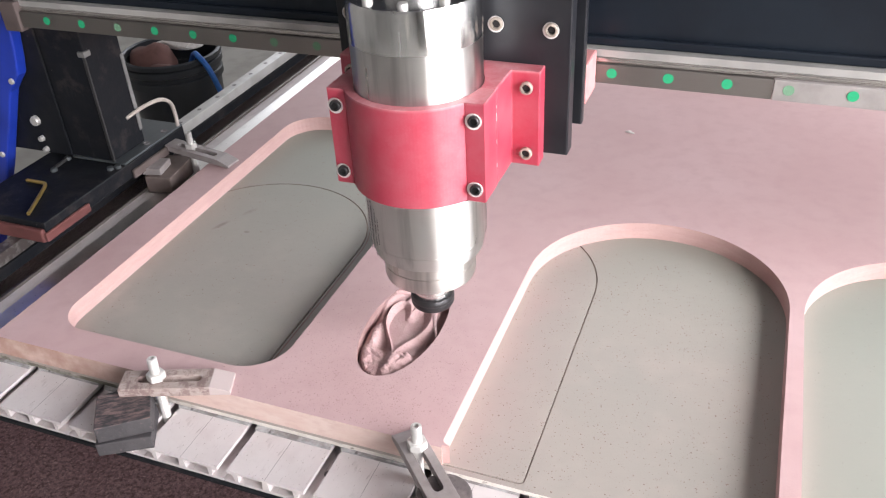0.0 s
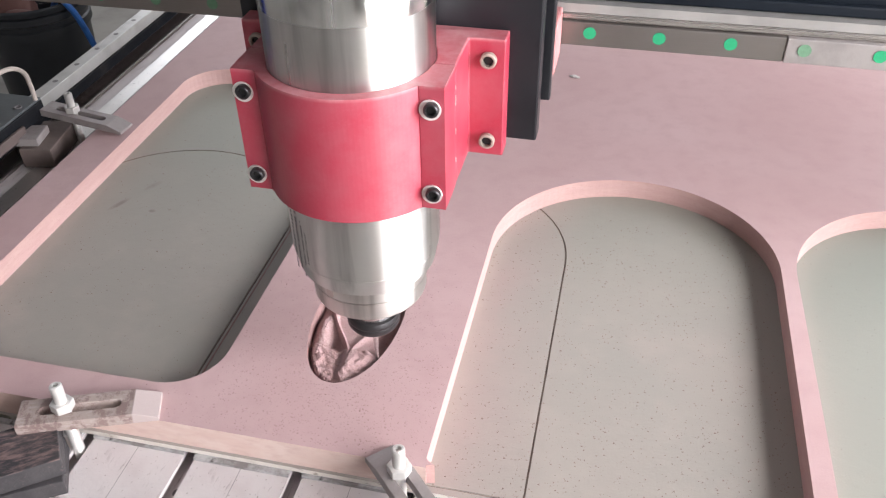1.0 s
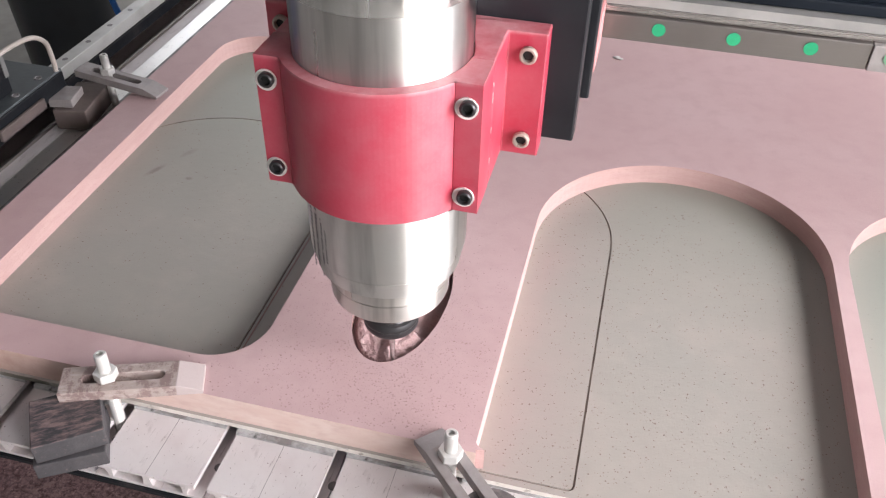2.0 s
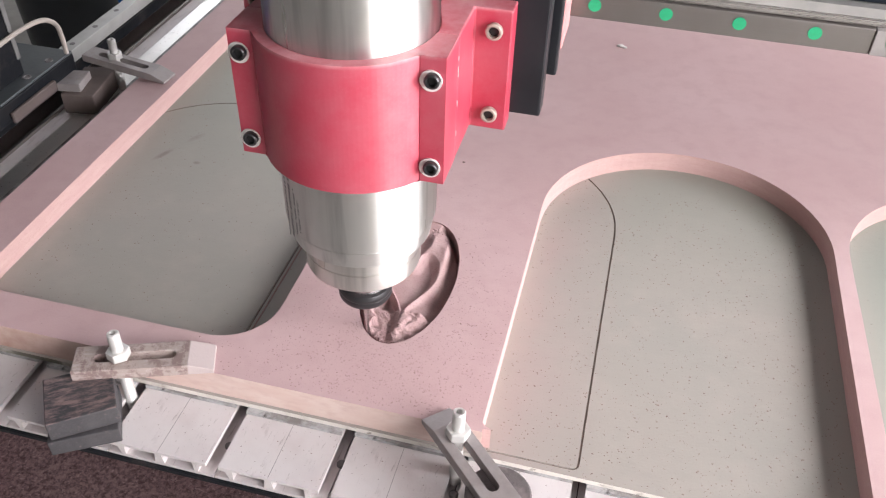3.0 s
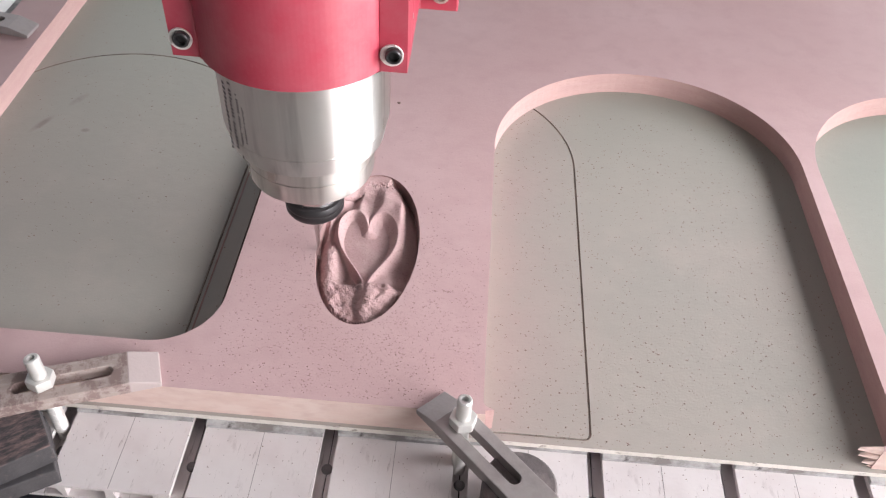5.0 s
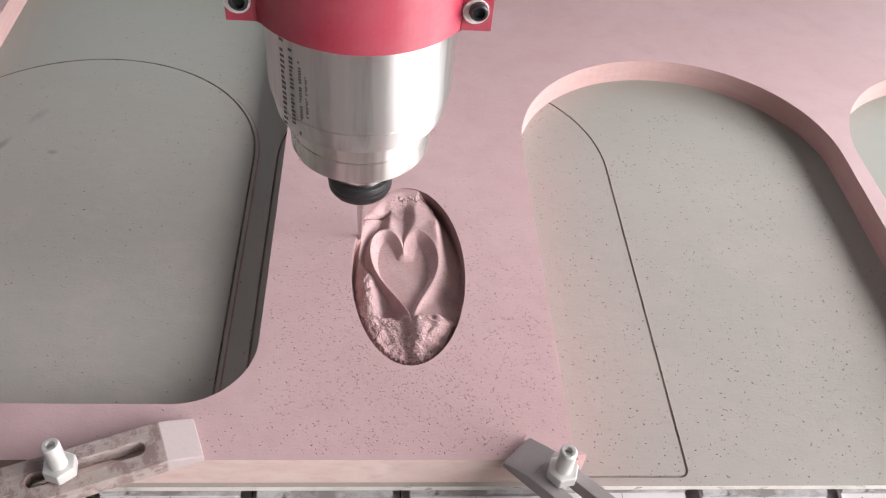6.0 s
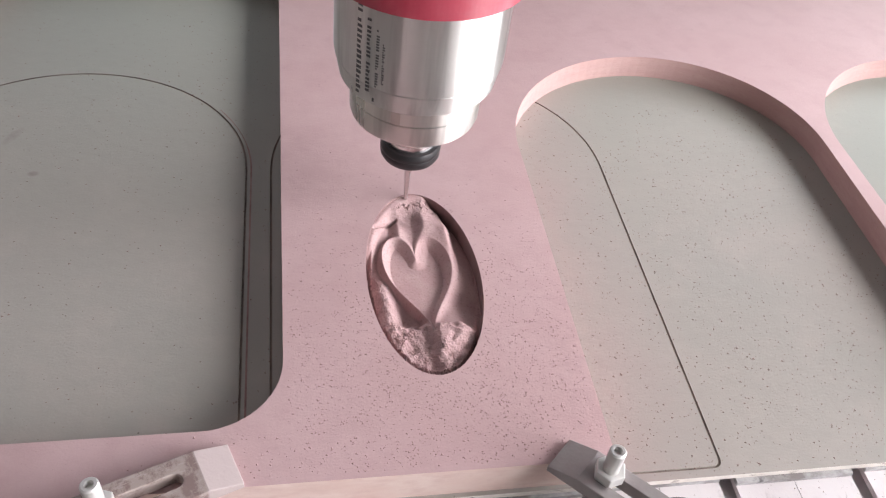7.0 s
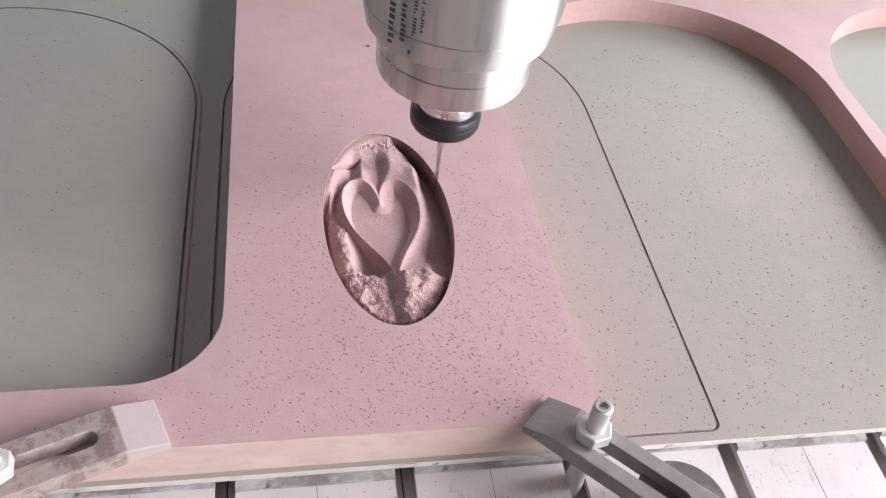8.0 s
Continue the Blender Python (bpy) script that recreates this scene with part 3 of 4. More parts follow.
# ---- the carved oval: a heart in relief ----
def heart_line(n=160):
    out = []
    for i in range(n):
        t = 2 * math.pi * i / n
        x = 16 * math.sin(t) ** 3
        y = 13 * math.cos(t) - 5 * math.cos(2 * t) - 2 * math.cos(3 * t) - math.cos(4 * t)
        out.append((ECX - 0.002 + x * 0.00172 - 0.00028 * y, 0.1825 + y * 0.00335))
    return np.array(out)


HEART = heart_line(400)


def heart_field(X, Y):
    """For each place: distance to the heart's line, height of the nearest point on it, and whether it lies inside."""
    dist, near = np.empty(len(X)), np.empty(len(X))
    for i in range(0, len(X), 4000):
        d2 = (HEART[None, :, 0] - X[i:i + 4000, None]) ** 2 + (HEART[None, :, 1] - Y[i:i + 4000, None]) ** 2
        k = d2.argmin(1)
        dist[i:i + 4000], near[i:i + 4000] = np.sqrt(d2.min(1)), HEART[k, 1]
    inside = np.zeros(len(X), bool)
    for (xi, yi), (xj, yj) in zip(HEART, np.roll(HEART, 1, 0)):
        if yi != yj:
            inside ^= ((yi > Y) != (yj > Y)) & (X < (xj - xi) * (Y - yi) / (yj - yi) + xi)
    return dist, near, inside


def smooth_step(a, b, x):
    t = max(0.0, min(1.0, (x - a) / (b - a)))
    return t * t * (3 - 2 * t)


def mound(u, v, cu, cv, ru, rv):
    return math.exp(-((u - cu) / ru) ** 2 - ((v - cv) / rv) ** 2)


def relief_height(x, y, d, hy, inside):
    u, v = (x - ECX) / EA, (y - ECY) / EB
    e = math.hypot(u, v)
    p = Vector((x * 130, y * 130, 0))
    soft = noise.noise(p * 1.1)
    torn = 0.0007 * noise.noise(p * 1.7) + 0.00035 * noise.noise(p * 5.5) + 0.00034 * noise.noise(p * 14)
    lobe = smooth_step(0.165, 0.212, hy)
    right = smooth_step(-0.004, 0.008, x - ECX)
    crest = -0.0034 - 0.0030 * (1 - lobe)
    # the lobes sink softly into the field beside the cleft
    cleft = mound(u, v, 0.0, 0.26, 0.15, 0.14)
    crest -= 0.0030 * cleft
    if inside:
        # a narrow crest on the left arm, a broad dished slope on the right, round lobes above
        run = 0.0024 + 0.0054 * lobe + 0.0026 * right
        dish = -0.0118 - 0.0008 * right + 0.0018 * smooth_step(0.185, 0.210, y) + 0.0002 * soft
        f = max(0.0, 1 - d / run)
        z = dish + (crest - dish) * f ** 1.15
    else:
        # outside: a steep drop on the left, a long falling slope on the right
        wide = 0.0018 + 0.0022 * right * smooth_step(0.130, 0.160, hy) + 0.0014 * lobe
        ridge = math.exp(-(d / wide) ** 2)
        base = -0.0165 + 0.0065 * right * smooth_step(0.98, 0.70, e)
        rag = 0.07 * noise.noise(p * 2.4) + 0.06 * noise.noise(p * 6.0)
        # the plateau above the cleft, ragged along its upper edge
        cap = smooth_step(-0.52, -0.30, u) * smooth_step(0.72, 0.52, u + 0.30 * max(0.0, v - 0.55)) * smooth_step(0.20, 0.42, v) * smooth_step(0.92, 0.86, v + rag + 0.12 * u * u)
        base += cap * (0.0100 - 0.0020 * smooth_step(-0.2, 0.5, u) + 0.0004 * soft)
        base += cap * 1.6 * torn * smooth_step(0.62, 0.85, v)
        base += (0.0030 + 1.3 * torn) * mound(u, v, 0.58, 0.60, 0.14, 0.10)
        # ledge under the crease
        base += 0.0070 * mound(u, v, -0.52, 0.56, 0.24, 0.09)
        # rough bank along the left wall
        bank = mound(u, v, -0.74 + 0.30 * max(0.0, -0.1 - v), -0.18, 0.20, 0.30)
        base += bank * (0.0108 + 1.7 * torn)
        base -= 0.0040 * mound(u, v, -0.38, -0.34, 0.16, 0.12)
        # torn fibre at the foot, with a smoother petal beside it
        low = smooth_step(-0.38, -0.50, v + 0.07 * soft + 0.10 * max(0.0, u))
        petal = mound(u, v, 0.66, -0.62, 0.28, 0.22)
        base += low * (0.0086 + 0.0022 * noise.noise(p * 0.8 + Vector((3, 1, 0))) + 0.0010 * soft + 1.6 * torn * (1 - 0.75 * petal))
        base -= 0.0048 * mound(u, v, 0.70, -0.25, 0.28, 0.13)
        base += 0.0020 * petal
        z = base + (crest - base) * ridge * (1 - 0.30 * low)
        # a crease in the broad bevel under the upper left rim, a ragged trench elsewhere
        t = max(0.0, min(1.0, ((x + 0.0345) * 0.0180 + (y - 0.2340) * 0.0110) / (0.0180 ** 2 + 0.0110 ** 2)))
        left_top = smooth_step(-0.05, 0.35, 0.62 * v - 0.78 * u - 0.10) * smooth_step(0.05, 0.40, v)
        z += (-0.0010 - z) * left_top * smooth_step(0.70, 0.97, e)
        z -= 0.0052 * math.exp(-(math.hypot(x + 0.0345 - 0.0180 * t, y - 0.2340 - 0.0110 * t) / 0.0012) ** 2)
        trench = smooth_step(0.90 + 0.03 * right, 0.955 + 0.025 * right, e + 0.030 * noise.noise(p * 3.5) + 0.02 * noise.noise(p * 9))
        z += (-0.0190 - z) * (1 - left_top) * trench * (0.95 - 0.2 * right)
    z += 0.00012 * noise.noise(p * 24)
    return min(z, -0.0006)


def relief():
    rings, seg = 190, 480
    f = (np.arange(1, rings + 1) / rings * 1.004)[:, None]
    a = (2 * math.pi * np.arange(seg) / seg)[None, :]
    X = np.append((ECX + EA * f * np.cos(a)).ravel(), ECX)
    Y = np.append((ECY + EB * f * np.sin(a)).ravel(), ECY)
    D, H, I = heart_field(X, Y)
    bm = bmesh.new()
    vs = [bm.verts.new((x, y, relief_height(x, y, d, h, i))) for x, y, d, h, i in zip(X, Y, D, H, I)]
    for k in range(seg):
        bm.faces.new((vs[-1], vs[k], vs[(k + 1) % seg]))
    for r in range(rings - 1):
        for k in range(seg):
            n = (k + 1) % seg
            bm.faces.new((vs[r * seg + k], vs[r * seg + seg + k], vs[r * seg + seg + n], vs[r * seg + n]))
    return bm


def relief_mat():
    m = Mat("carved_pink_fibre", (0.485, 0.320, 0.318), 0.9, spec=0.2)
    m.mix(m.ramp(m.noise(60, 4), 0.4, 0.75), (0.545, 0.385, 0.378))
    m.mix(m.ramp(m.noise(500, 3), 0.55, 0.75), (0.375, 0.235, 0.232))
    m.bump(m.noise(700, 4), 0.00045)
    return m.done()


part("carved_heart", relief(), relief_mat(), board, "carved heart relief in pink fibre, half rough", smooth=True)


# ---- strap clamps ----
def strap(parent, name, mat, length=0.122, width=0.029, thick=0.0115, nose=0.0215, label="", tail=0.018):
    """A slotted clamp bar along x from 0 to length; the nose at the far end slopes down."""
    loops = [[(0, -width / 2), (length, -width / 2), (length, width / 2), (0, width / 2)], stadium(tail, length - 0.033, 0.0100)]
    bm = plate(loops, 0, thick)
    for v in bm.verts:
        if v.co.x > length - 0.001:
            if v.co.z > thick / 2:
                v.co.z = thick * 0.45
            else:
                v.co.z = -0.0005
    # the sloped nose starts at a crease
    geom = bm.verts[:] + bm.edges[:] + bm.faces[:]
    for v in bm.verts:
        if v.co.x > length - 0.001 and v.co.z > 0.002:
            v.co.z = thick
    bmesh.ops.bisect_plane(bm, geom=geom, plane_co=(length - nose, 0, 0), plane_no=(1, 0, 0))
    for v in bm.verts:
        if v.co.x > length - 0.001 and v.co.z > 0.002:
            v.co.z = thick * 0.35
    return part(name, bm, mat, parent, label, bevel=0.0007)


def clamp_bolt(parent, x, y, z0, z1, znut, lean=(0, 0)):
    r = 0.0055
    top = Vector((x + lean[0], y + lean[1], z1))
    base = Vector((x, y, z0))
    d = top - base
    m = Matrix.Translation(base) @ d.to_track_quat("Z", "Y").to_matrix().to_4x4()
    prof = [(0, 0), (r, 0)]
    n = 18
    for i in range(n):
        z = d.length * (0.02 + 0.5 * i / n)
        prof += [(r, z), (r * 0.9, z + d.length * 0.5 / n / 2)]
    prof += [(r, d.length * 0.55), (r, d.length * 0.80), (r * 0.92, d.length * 0.82), (r, d.length * 0.84), (r, d.length - 0.001), (r - 0.001, d.length), (r * 0.5, d.length), (r * 0.45, d.length - 0.004), (0, d.length - 0.004)]
    part("stud", lathe(prof, 24, m=m), ZINC, parent, "zinc-plated threaded stud", smooth=True)
    nut = plate([hexagon(0.0105, 12), [(0.0054 * math.cos(2 * math.pi * i / 16), 0.0054 * math.sin(2 * math.pi * i / 16)) for i in range(16)]], 0, 0.0085)
    f = (znut - z0) / (z1 - z0)
    p = base.lerp(top, f)
    part("nut", place(nut, Matrix.Translation(p) @ d.to_track_quat("Z", "Y").to_matrix().to_4x4()), ZINC, parent, "zinc-plated hex nut", bevel=0.0008)


def tilted(tail, tip, z_tail, z_tip, length=0.122):
    """The pose of a strap whose underside runs from tail to tip."""
    a = Vector((*tail, z_tail))
    b = Vector((*tip, z_tip))
    d = (b - a).normalized()
    side = Vector((0, 0, 1)).cross(d).normalized()
    up = d.cross(side)
    m = Matrix((d, side, up)).transposed().to_4x4()
    return Matrix.Translation(b - d * length) @ m


clamp_a = thing("strap_clamp", "dusty brown steel strap clamp holding the board's front edge", "clamp", "strap clamps")
s = strap(clamp_a, "strap", CLAMP, width=0.031)
s.matrix_basis = tilted((-0.2545, -0.0260), (-0.1410, 0.0185), 0.003, 0.0006)
clamp_bolt(clamp_a, -0.2145, -0.0165, BEDZ - 0.012, 0.043, 0.0152, (-0.0032, 0.0062))

clamp_b = thing("strap_clamp", "bare grey steel strap clamp with a dark slot", "clamp", "strap clamps")
s = strap(clamp_b, "strap", CLAMPB, width=0.028, tail=0.025)
s.matrix_basis = tilted((0.1522, -0.0785), (0.0692, 0.0092), 0.007, 0.0006)
clamp_bolt(clamp_b, 0.0942, -0.0175, BEDZ - 0.012, 0.043, 0.0150, (0.0, 0.0035))

puck = tagged(link("rubber_puck", lathe([(0, 0), (0.026, 0), (0.0265, 0.002), (0.0265, 0.040), (0.025, 0.0415), (0, 0.0415)], 48), RUBBER, at=pose(0.137, -0.056, BEDZ), smooth=True), "dark round rubber puck under the clamp's tail", "packing block")

tagged(link("packing_block", box(-0.029, 0.029, -0.026, 0.026, 0, 0.017), BLOCKM, at=pose(-0.2335, -0.056, BEDZ, 0, 0, 31), bevel=0.001), "black dusty plastic packing block, lower of two", "packing block", "packing blocks")
tagged(link("packing_block", box(-0.029, 0.029, -0.027, 0.027, 0, 0.0205), BLOCKM, at=pose(-0.2355, -0.051, BEDZ + 0.0172, 0, 0, 36), bevel=0.001), "black dusty plastic packing block with brown dust on top", "packing block", "packing blocks")

clamp_c = thing("strap_clamp", "small grey steel strap clamp holding the board's side edge", "clamp", "strap clamps")
s = strap(clamp_c, "strap", CLAMPB, 0.130, 0.028, 0.010)
s.matrix_basis = tilted((-0.561, 0.487), (-0.432, 0.475), 0.010, 0.0006, 0.130)
clamp_bolt(clamp_c, -0.516, 0.4832, BEDZ - 0.012, 0.045, 0.0170, (0.0, 0.0))
tagged(link("wood_block", box(-0.024, 0.021, 0.0, 0.080, 0, 0.029), WOOD, at=pose(-0.533, 0.408, BEDZ + 0.0012, 0, 0, 9), bevel=0.0015), "grimy brown wooden packing block", "packing block")
tagged(link("steel_block", box(-0.017, 0.015, 0.0, 0.040, 0, 0.0115), CLAMPB, at=pose(-0.547, 0.413, BEDZ + 0.0304, 0, 0, 12), bevel=0.0012), "pale grimy steel packing piece on a wooden block", "packing block")

# ---- side of the machine ----
side = thing("side_rail_beam", "black machine side beam with a ground steel linear rail", "machine side")
part("bed_edge_bar", box(-0.545, -0.4838, -0.06, 1.95, BEDZ - 0.02, BEDZ + 0.001), EDGEBAR, side, "bright bare steel bar beside the board", bevel=0.001)
part("edge_channel", box(-0.4837, -0.4785, -0.06, 1.95, BEDZ - 0.02, BEDZ - 0.006), SLOT, side)
part("beam", box(-0.632, -0.603, -0.3, 2.2, -0.20, -0.018), BLACK, side, "black steel beam")
part("ledge", box(-0.6028, -0.566, -0.3, 2.2, -0.060, -0.034), BROWNSTEEL, side, "brown dusty steel ledge")
part("ledge_lip", box(-0.5705, -0.566, -0.3, 2.2, -0.0338, -0.030), RAIL, side, "worn bright ledge lip")
side_rail = part("rail", box(-0.629, -0.607, -0.3, 2.2, -0.018, 0.001), SIDERAIL, side, "ground steel linear rail", bevel=0.001)
hole = lathe([(0, 0.0011), (0.0042, 0.0011), (0.0042, 0.0014), (0, 0.0014)], 16)
h_me = None
for k in range(30):
    y = 0.05 + 0.06 * k
    if h_me is None:
        ob = part("rail_hole", hole, SLOT, side_rail, at=pose(-0.618, y, 0))
        h_me = ob.data
    else:
        ob = new("rail_hole", h_me)
        ob.parent = side_rail
        ob.matrix_basis = pose(-0.618, y, 0)

# ---- chips on the floor before the bed ----
heap = []
for k in range(90):
    a = 2 * math.pi * k / 90
    w = 1 + 0.16 * noise.noise(Vector((math.cos(a) * 2, math.sin(a) * 2, 4))) + 0.05 * noise.noise(Vector((math.cos(a) * 9, math.sin(a) * 9, 1)))
    heap.append((-0.35 + 1.15 * w * math.cos(a), 0.25 + 0.85 * w * math.sin(a)))
tagged(link("dust_heap", plate([heap], FLOOR + 0.001, FLOOR + 0.009), CHIPS, bevel=0.003), "dark maroon sawdust spread on the floor", "sawdust", kind="stuff")

# ---- gantry ----
gantry = thing("gantry", "black and navy router gantry with green-plugged linear rail", "machine gantry")
GY, GX0 = 0.163, -0.628
part("beam", box(-0.80, 1.20, GY + 0.024, GY + 0.20, 0.301, 0.64), NAVY, gantry, "navy steel gantry beam", bevel=0.004)
part("beam_lip", box(-0.80, 1.20, GY + 0.016, GY + 0.0239, 0.301, 0.311), NAVY, gantry, "worn navy beam lip", bevel=0.002)
part("rail_seat", box(GX0 - 0.01, 1.15, GY + 0.006, GY + 0.03, 0.2925, 0.3005), BARE, gantry, "bright ground rail seat")
part("rail_groove", box(GX0, 1.15, GY + 0.004, GY + 0.02, 0.2865, 0.2923), RAILTOP, gantry, "ground rail shoulder", bevel=0.001)
rail_a = part("rail", box(GX0, 0.364, GY, GY + 0.02, 0.2645, 0.2863), RAIL, gantry, "grey steel linear rail", bevel=0.0008)
rail_b = part("rail", box(0.3645, 1.15, GY - 0.0015, GY + 0.02, 0.2645, 0.2863), DUSTRAIL, gantry, "dusty pale steel linear rail", bevel=0.0008)
plug = place(lathe([(0, -0.0006), (0.0052, -0.0006), (0.0056, 0.0), (0, 0.0)], 18), Matrix.Rotation(radians(90), 4, "X"))
p_me = {}
for k in range(-14, 15):
    x = 0.2593 + 0.06 * k
    mat = DULLGREEN if k in (2, -7, -8, -12) else GREEN
    y = GY - (0.0021 if x > 0.364 else 0.0006)
    if mat not in p_me:
        ob = part("rail_plug", plug.copy(), mat, rail_b if x > 0.364 else rail_a, "green plastic rail plug", at=pose(x, y, 0.2769))
        p_me[mat] = ob.data
    else:
        ob = new("rail_plug", p_me[mat])
        ob.parent = rail_b if x > 0.364 else rail_a
        ob["label"] = "green plastic rail plug"
        ob.matrix_basis = pose(x, y, 0.2769)
plug.free()
# left leg: a plate with a column, standing on a carriage that runs on the side rail
carriage = part("carriage", box(-0.72, -0.562, GY - 0.132, GY + 0.20, 0.004, 0.030), BLACK, gantry, "black steel carriage block", bevel=0.002)
part("column", box(-0.79, -0.583, GY + 0.049, GY + 0.126, 0.0341, 0.30), BLACK, gantry, "black steel column", bevel=0.002)
end_plate = part("end_plate", box(-0.79, -0.664, GY + 0.0455, GY + 0.0487, 0.0345, 0.299), BLACK, gantry, "black steel end plate", bevel=0.001)
part("column_edge", box(-0.5865, -0.5815, GY + 0.0473, GY + 0.0500, 0.032, 0.212), GREYEDGE, gantry, "worn grey plate edge", bevel=0.0008)
part("column_edge", box(-0.5829, -0.5815, GY + 0.1195, GY + 0.1265, 0.056, 0.185), WORNEDGE, gantry, "worn pale plate edge", bevel=0.0005)
part("clip", box(-0.592, -0.5795, GY + 0.0455, GY + 0.060, 0.206, 0.2145), WORNEDGE, gantry, "small grey clip", bevel=0.001)
part("foot_weld", tube([(-0.668, GY + 0.004, 0.031), (-0.669, GY + 0.025, 0.032), (-0.670, GY + 0.043, 0.033)], 0.0028, 8), GREYEDGE, gantry, "grey weld bead", smooth=True)
part("scraper", box(-0.655, -0.5625, GY - 0.141, GY - 0.1325, 0.001, 0.022), ORANGE, gantry, "red-oxide rail scraper", bevel=0.003)
part("scraper_side", box(-0.5617, -0.5565, GY - 0.139, GY - 0.048, 0.003, 0.017), ORANGE, gantry, "red-oxide rail scraper side", bevel=0.002)
cover = [(-1.0, -0.30), (-0.93, -0.30), (-0.89, -0.174), (-0.796, 0.0), (-0.727, 0.145), (-0.700, 0.175), (-0.693, 0.20), (-0.676, 0.295), (-0.674, 0.62), (-1.0, 0.62)]
cover_part = part("side_cover", place(plate([cover], 0, 0.02), Matrix.Translation((0, GY + 0.045, 0)) @ Matrix.Rotation(radians(90), 4, "X")), BLUE, gantry, "blue painted side cover", bevel=0.003)
for x, z in ((-0.715, 0.165), (-0.792, 0.03), (-0.83, -0.04)):
    part("cover_screw", place(lathe([(0, 0.004), (0.0045, 0.003), (0.005, 0)], 14), Matrix.Translation((x, GY + 0.0249, z)) @ Matrix.Rotation(radians(90), 4, "X")), ZINC, cover_part, "bright cover screw", smooth=True)
part("rail_end_block", box(GX0 - 0.030, GX0 - 0.0005, GY - 0.004, GY + 0.02, 0.258, 0.30), BROWNSTEEL, gantry, "brown dusty end block", bevel=0.002)
part("rope_knot", place(bmesh_ball(0.016), Matrix.Translation((-0.612, GY + 0.120, 0.247))), WOOD, gantry, "brown tied rag", smooth=True)
for x, y, z, r in ((-0.716, 0.30, 0.091, 0.0085), (-0.715, 0.27, 0.060, 0.0048), (-0.713, 0.24, 0.041, 0.0048)):
    part("bolt_head", place(lathe([(0, 0.008), (r * 0.8, 0.007), (r, 0.004), (r, 0)], 14), Matrix.Translation((x, GY + 0.0455, z)) @ Matrix.Rotation(radians(90), 4, "X")), ZINC, end_plate, "bright bolt head", smooth=True)
for x, y in ((-0.670, 0.040), (-0.663, 0.001), (-0.577, 0.030), (-0.569, 0.038)):
    part("bolt_head", lathe([(0.0055, 0.0302), (0.0055, 0.034), (0.0045, 0.035), (0, 0.035)], 12, m=Matrix.Translation((x, GY + y, 0))), GREYPLATE, carriage, "bright bolt head", smooth=True)
part("hex_key", tube([(-0.678, GY - 0.040, 0.033), (-0.652, GY - 0.041, 0.034), (-0.637, GY - 0.046, 0.034), (-0.616, GY - 0.085, 0.034), (-0.598, GY - 0.122, 0.034)], 0.0028), BRASS, gantry, "yellow hex key lying on the carriage", smooth=True)
part("cable", tube([(-0.584, GY + 0.098, 0.086), (-0.574, GY + 0.130, 0.093), (-0.567, GY + 0.165, 0.092), (-0.564, GY + 0.185, 0.078), (-0.564, GY + 0.190, 0.055), (-0.564, GY + 0.190, 0.034)], 0.0032), CABLE, gantry, "pale bent cable", smooth=True)
mount = part("mount_plate", box(-0.665, -0.5622, GY + 0.047, GY + 0.199, 0.0303, 0.034), GREYPLATE, gantry, "grey steel mounting plate", bevel=0.001)
for x, y in ((-0.5745, 0.165), (-0.574, 0.117)):
    part("plate_screw", lathe([(0.0055, 0.0341), (0.0055, 0.0352), (0.0038, 0.0352), (0.0034, 0.0343), (0, 0.0343)], 16, m=Matrix.Translation((x, GY + y, 0))), SLOT, mount, "dark socket screw", smooth=True)
# Rear scraper side takes a dull brown to paint in its shade.
part("scraper_side", box(-0.5617, -0.5560, GY + 0.056, GY + 0.146, 0.003, 0.018), BROWNSTEEL, gantry, "red-oxide rail scraper side", bevel=0.002)

part("right_leg", box(1.10, 1.17, GY + 0.03, GY + 0.19, BEDZ - 0.018, 0.3005), BLACK, gantry, "black steel leg", bevel=0.003)

# ---- spindle head ----
head = thing("spindle_head", "silver router spindle in a red clamp on a black plate", "router spindle")
body = part("spindle_body", lathe([(0.046, 0.1340), (0.0575, 0.1340), (0.0588, 0.1352), (0.0618, 0.1510), (0.0613, 0.1518), (0.0624, 0.1525), (0.0630, 0.158), (0.0630, 0.3672)], 128), CHROME, head, "brushed steel spindle body", smooth=True)
part("spindle_cap", lathe([(0.0628, 0.3672), (0.0634, 0.3676), (0.0634, 0.4045), (0.0618, 0.4075), (0.030, 0.4075), (0.028, 0.416), (0, 0.416)], 128), POLISH, head, "polished steel spindle cap", smooth=True)
part("spindle_nose", lathe([(0.0508, 0.1340), (0.0508, 0.1185), (0.0490, 0.1178), (0.0506, 0.1170), (0.0503, 0.1028), (0.0490, 0.0992), (0.020, 0.0986), (0, 0.0986)], 96), NOSE, head, "turned steel spindle nose", smooth=True)
for i in range(2):
    a = radians(180 * i + 246)
    part("nose_notch", place(box(-0.0035, 0.0035, -0.0012, 0.0003, -0.0058, 0.0055), Matrix.Translation((0.0507 * math.cos(a), 0.0507 * math.sin(a), 0.1240)) @ Matrix.Rotation(a - math.pi / 2, 4, "Z")), FLAT, head, "dull spanner flat")
part("collet_nut", lathe([(0.004, 0.0530), (0.0195, 0.0522), (0.0226, 0.0532), (0.0243, 0.0562), (0.0246, 0.0605), (0.0243, 0.0612), (0.0247, 0.0620), (0.0246, 0.0645), (0.0232, 0.0676), (0.0205, 0.0686)], 72), NUTBLACK, head, "black collet nut", smooth=True)
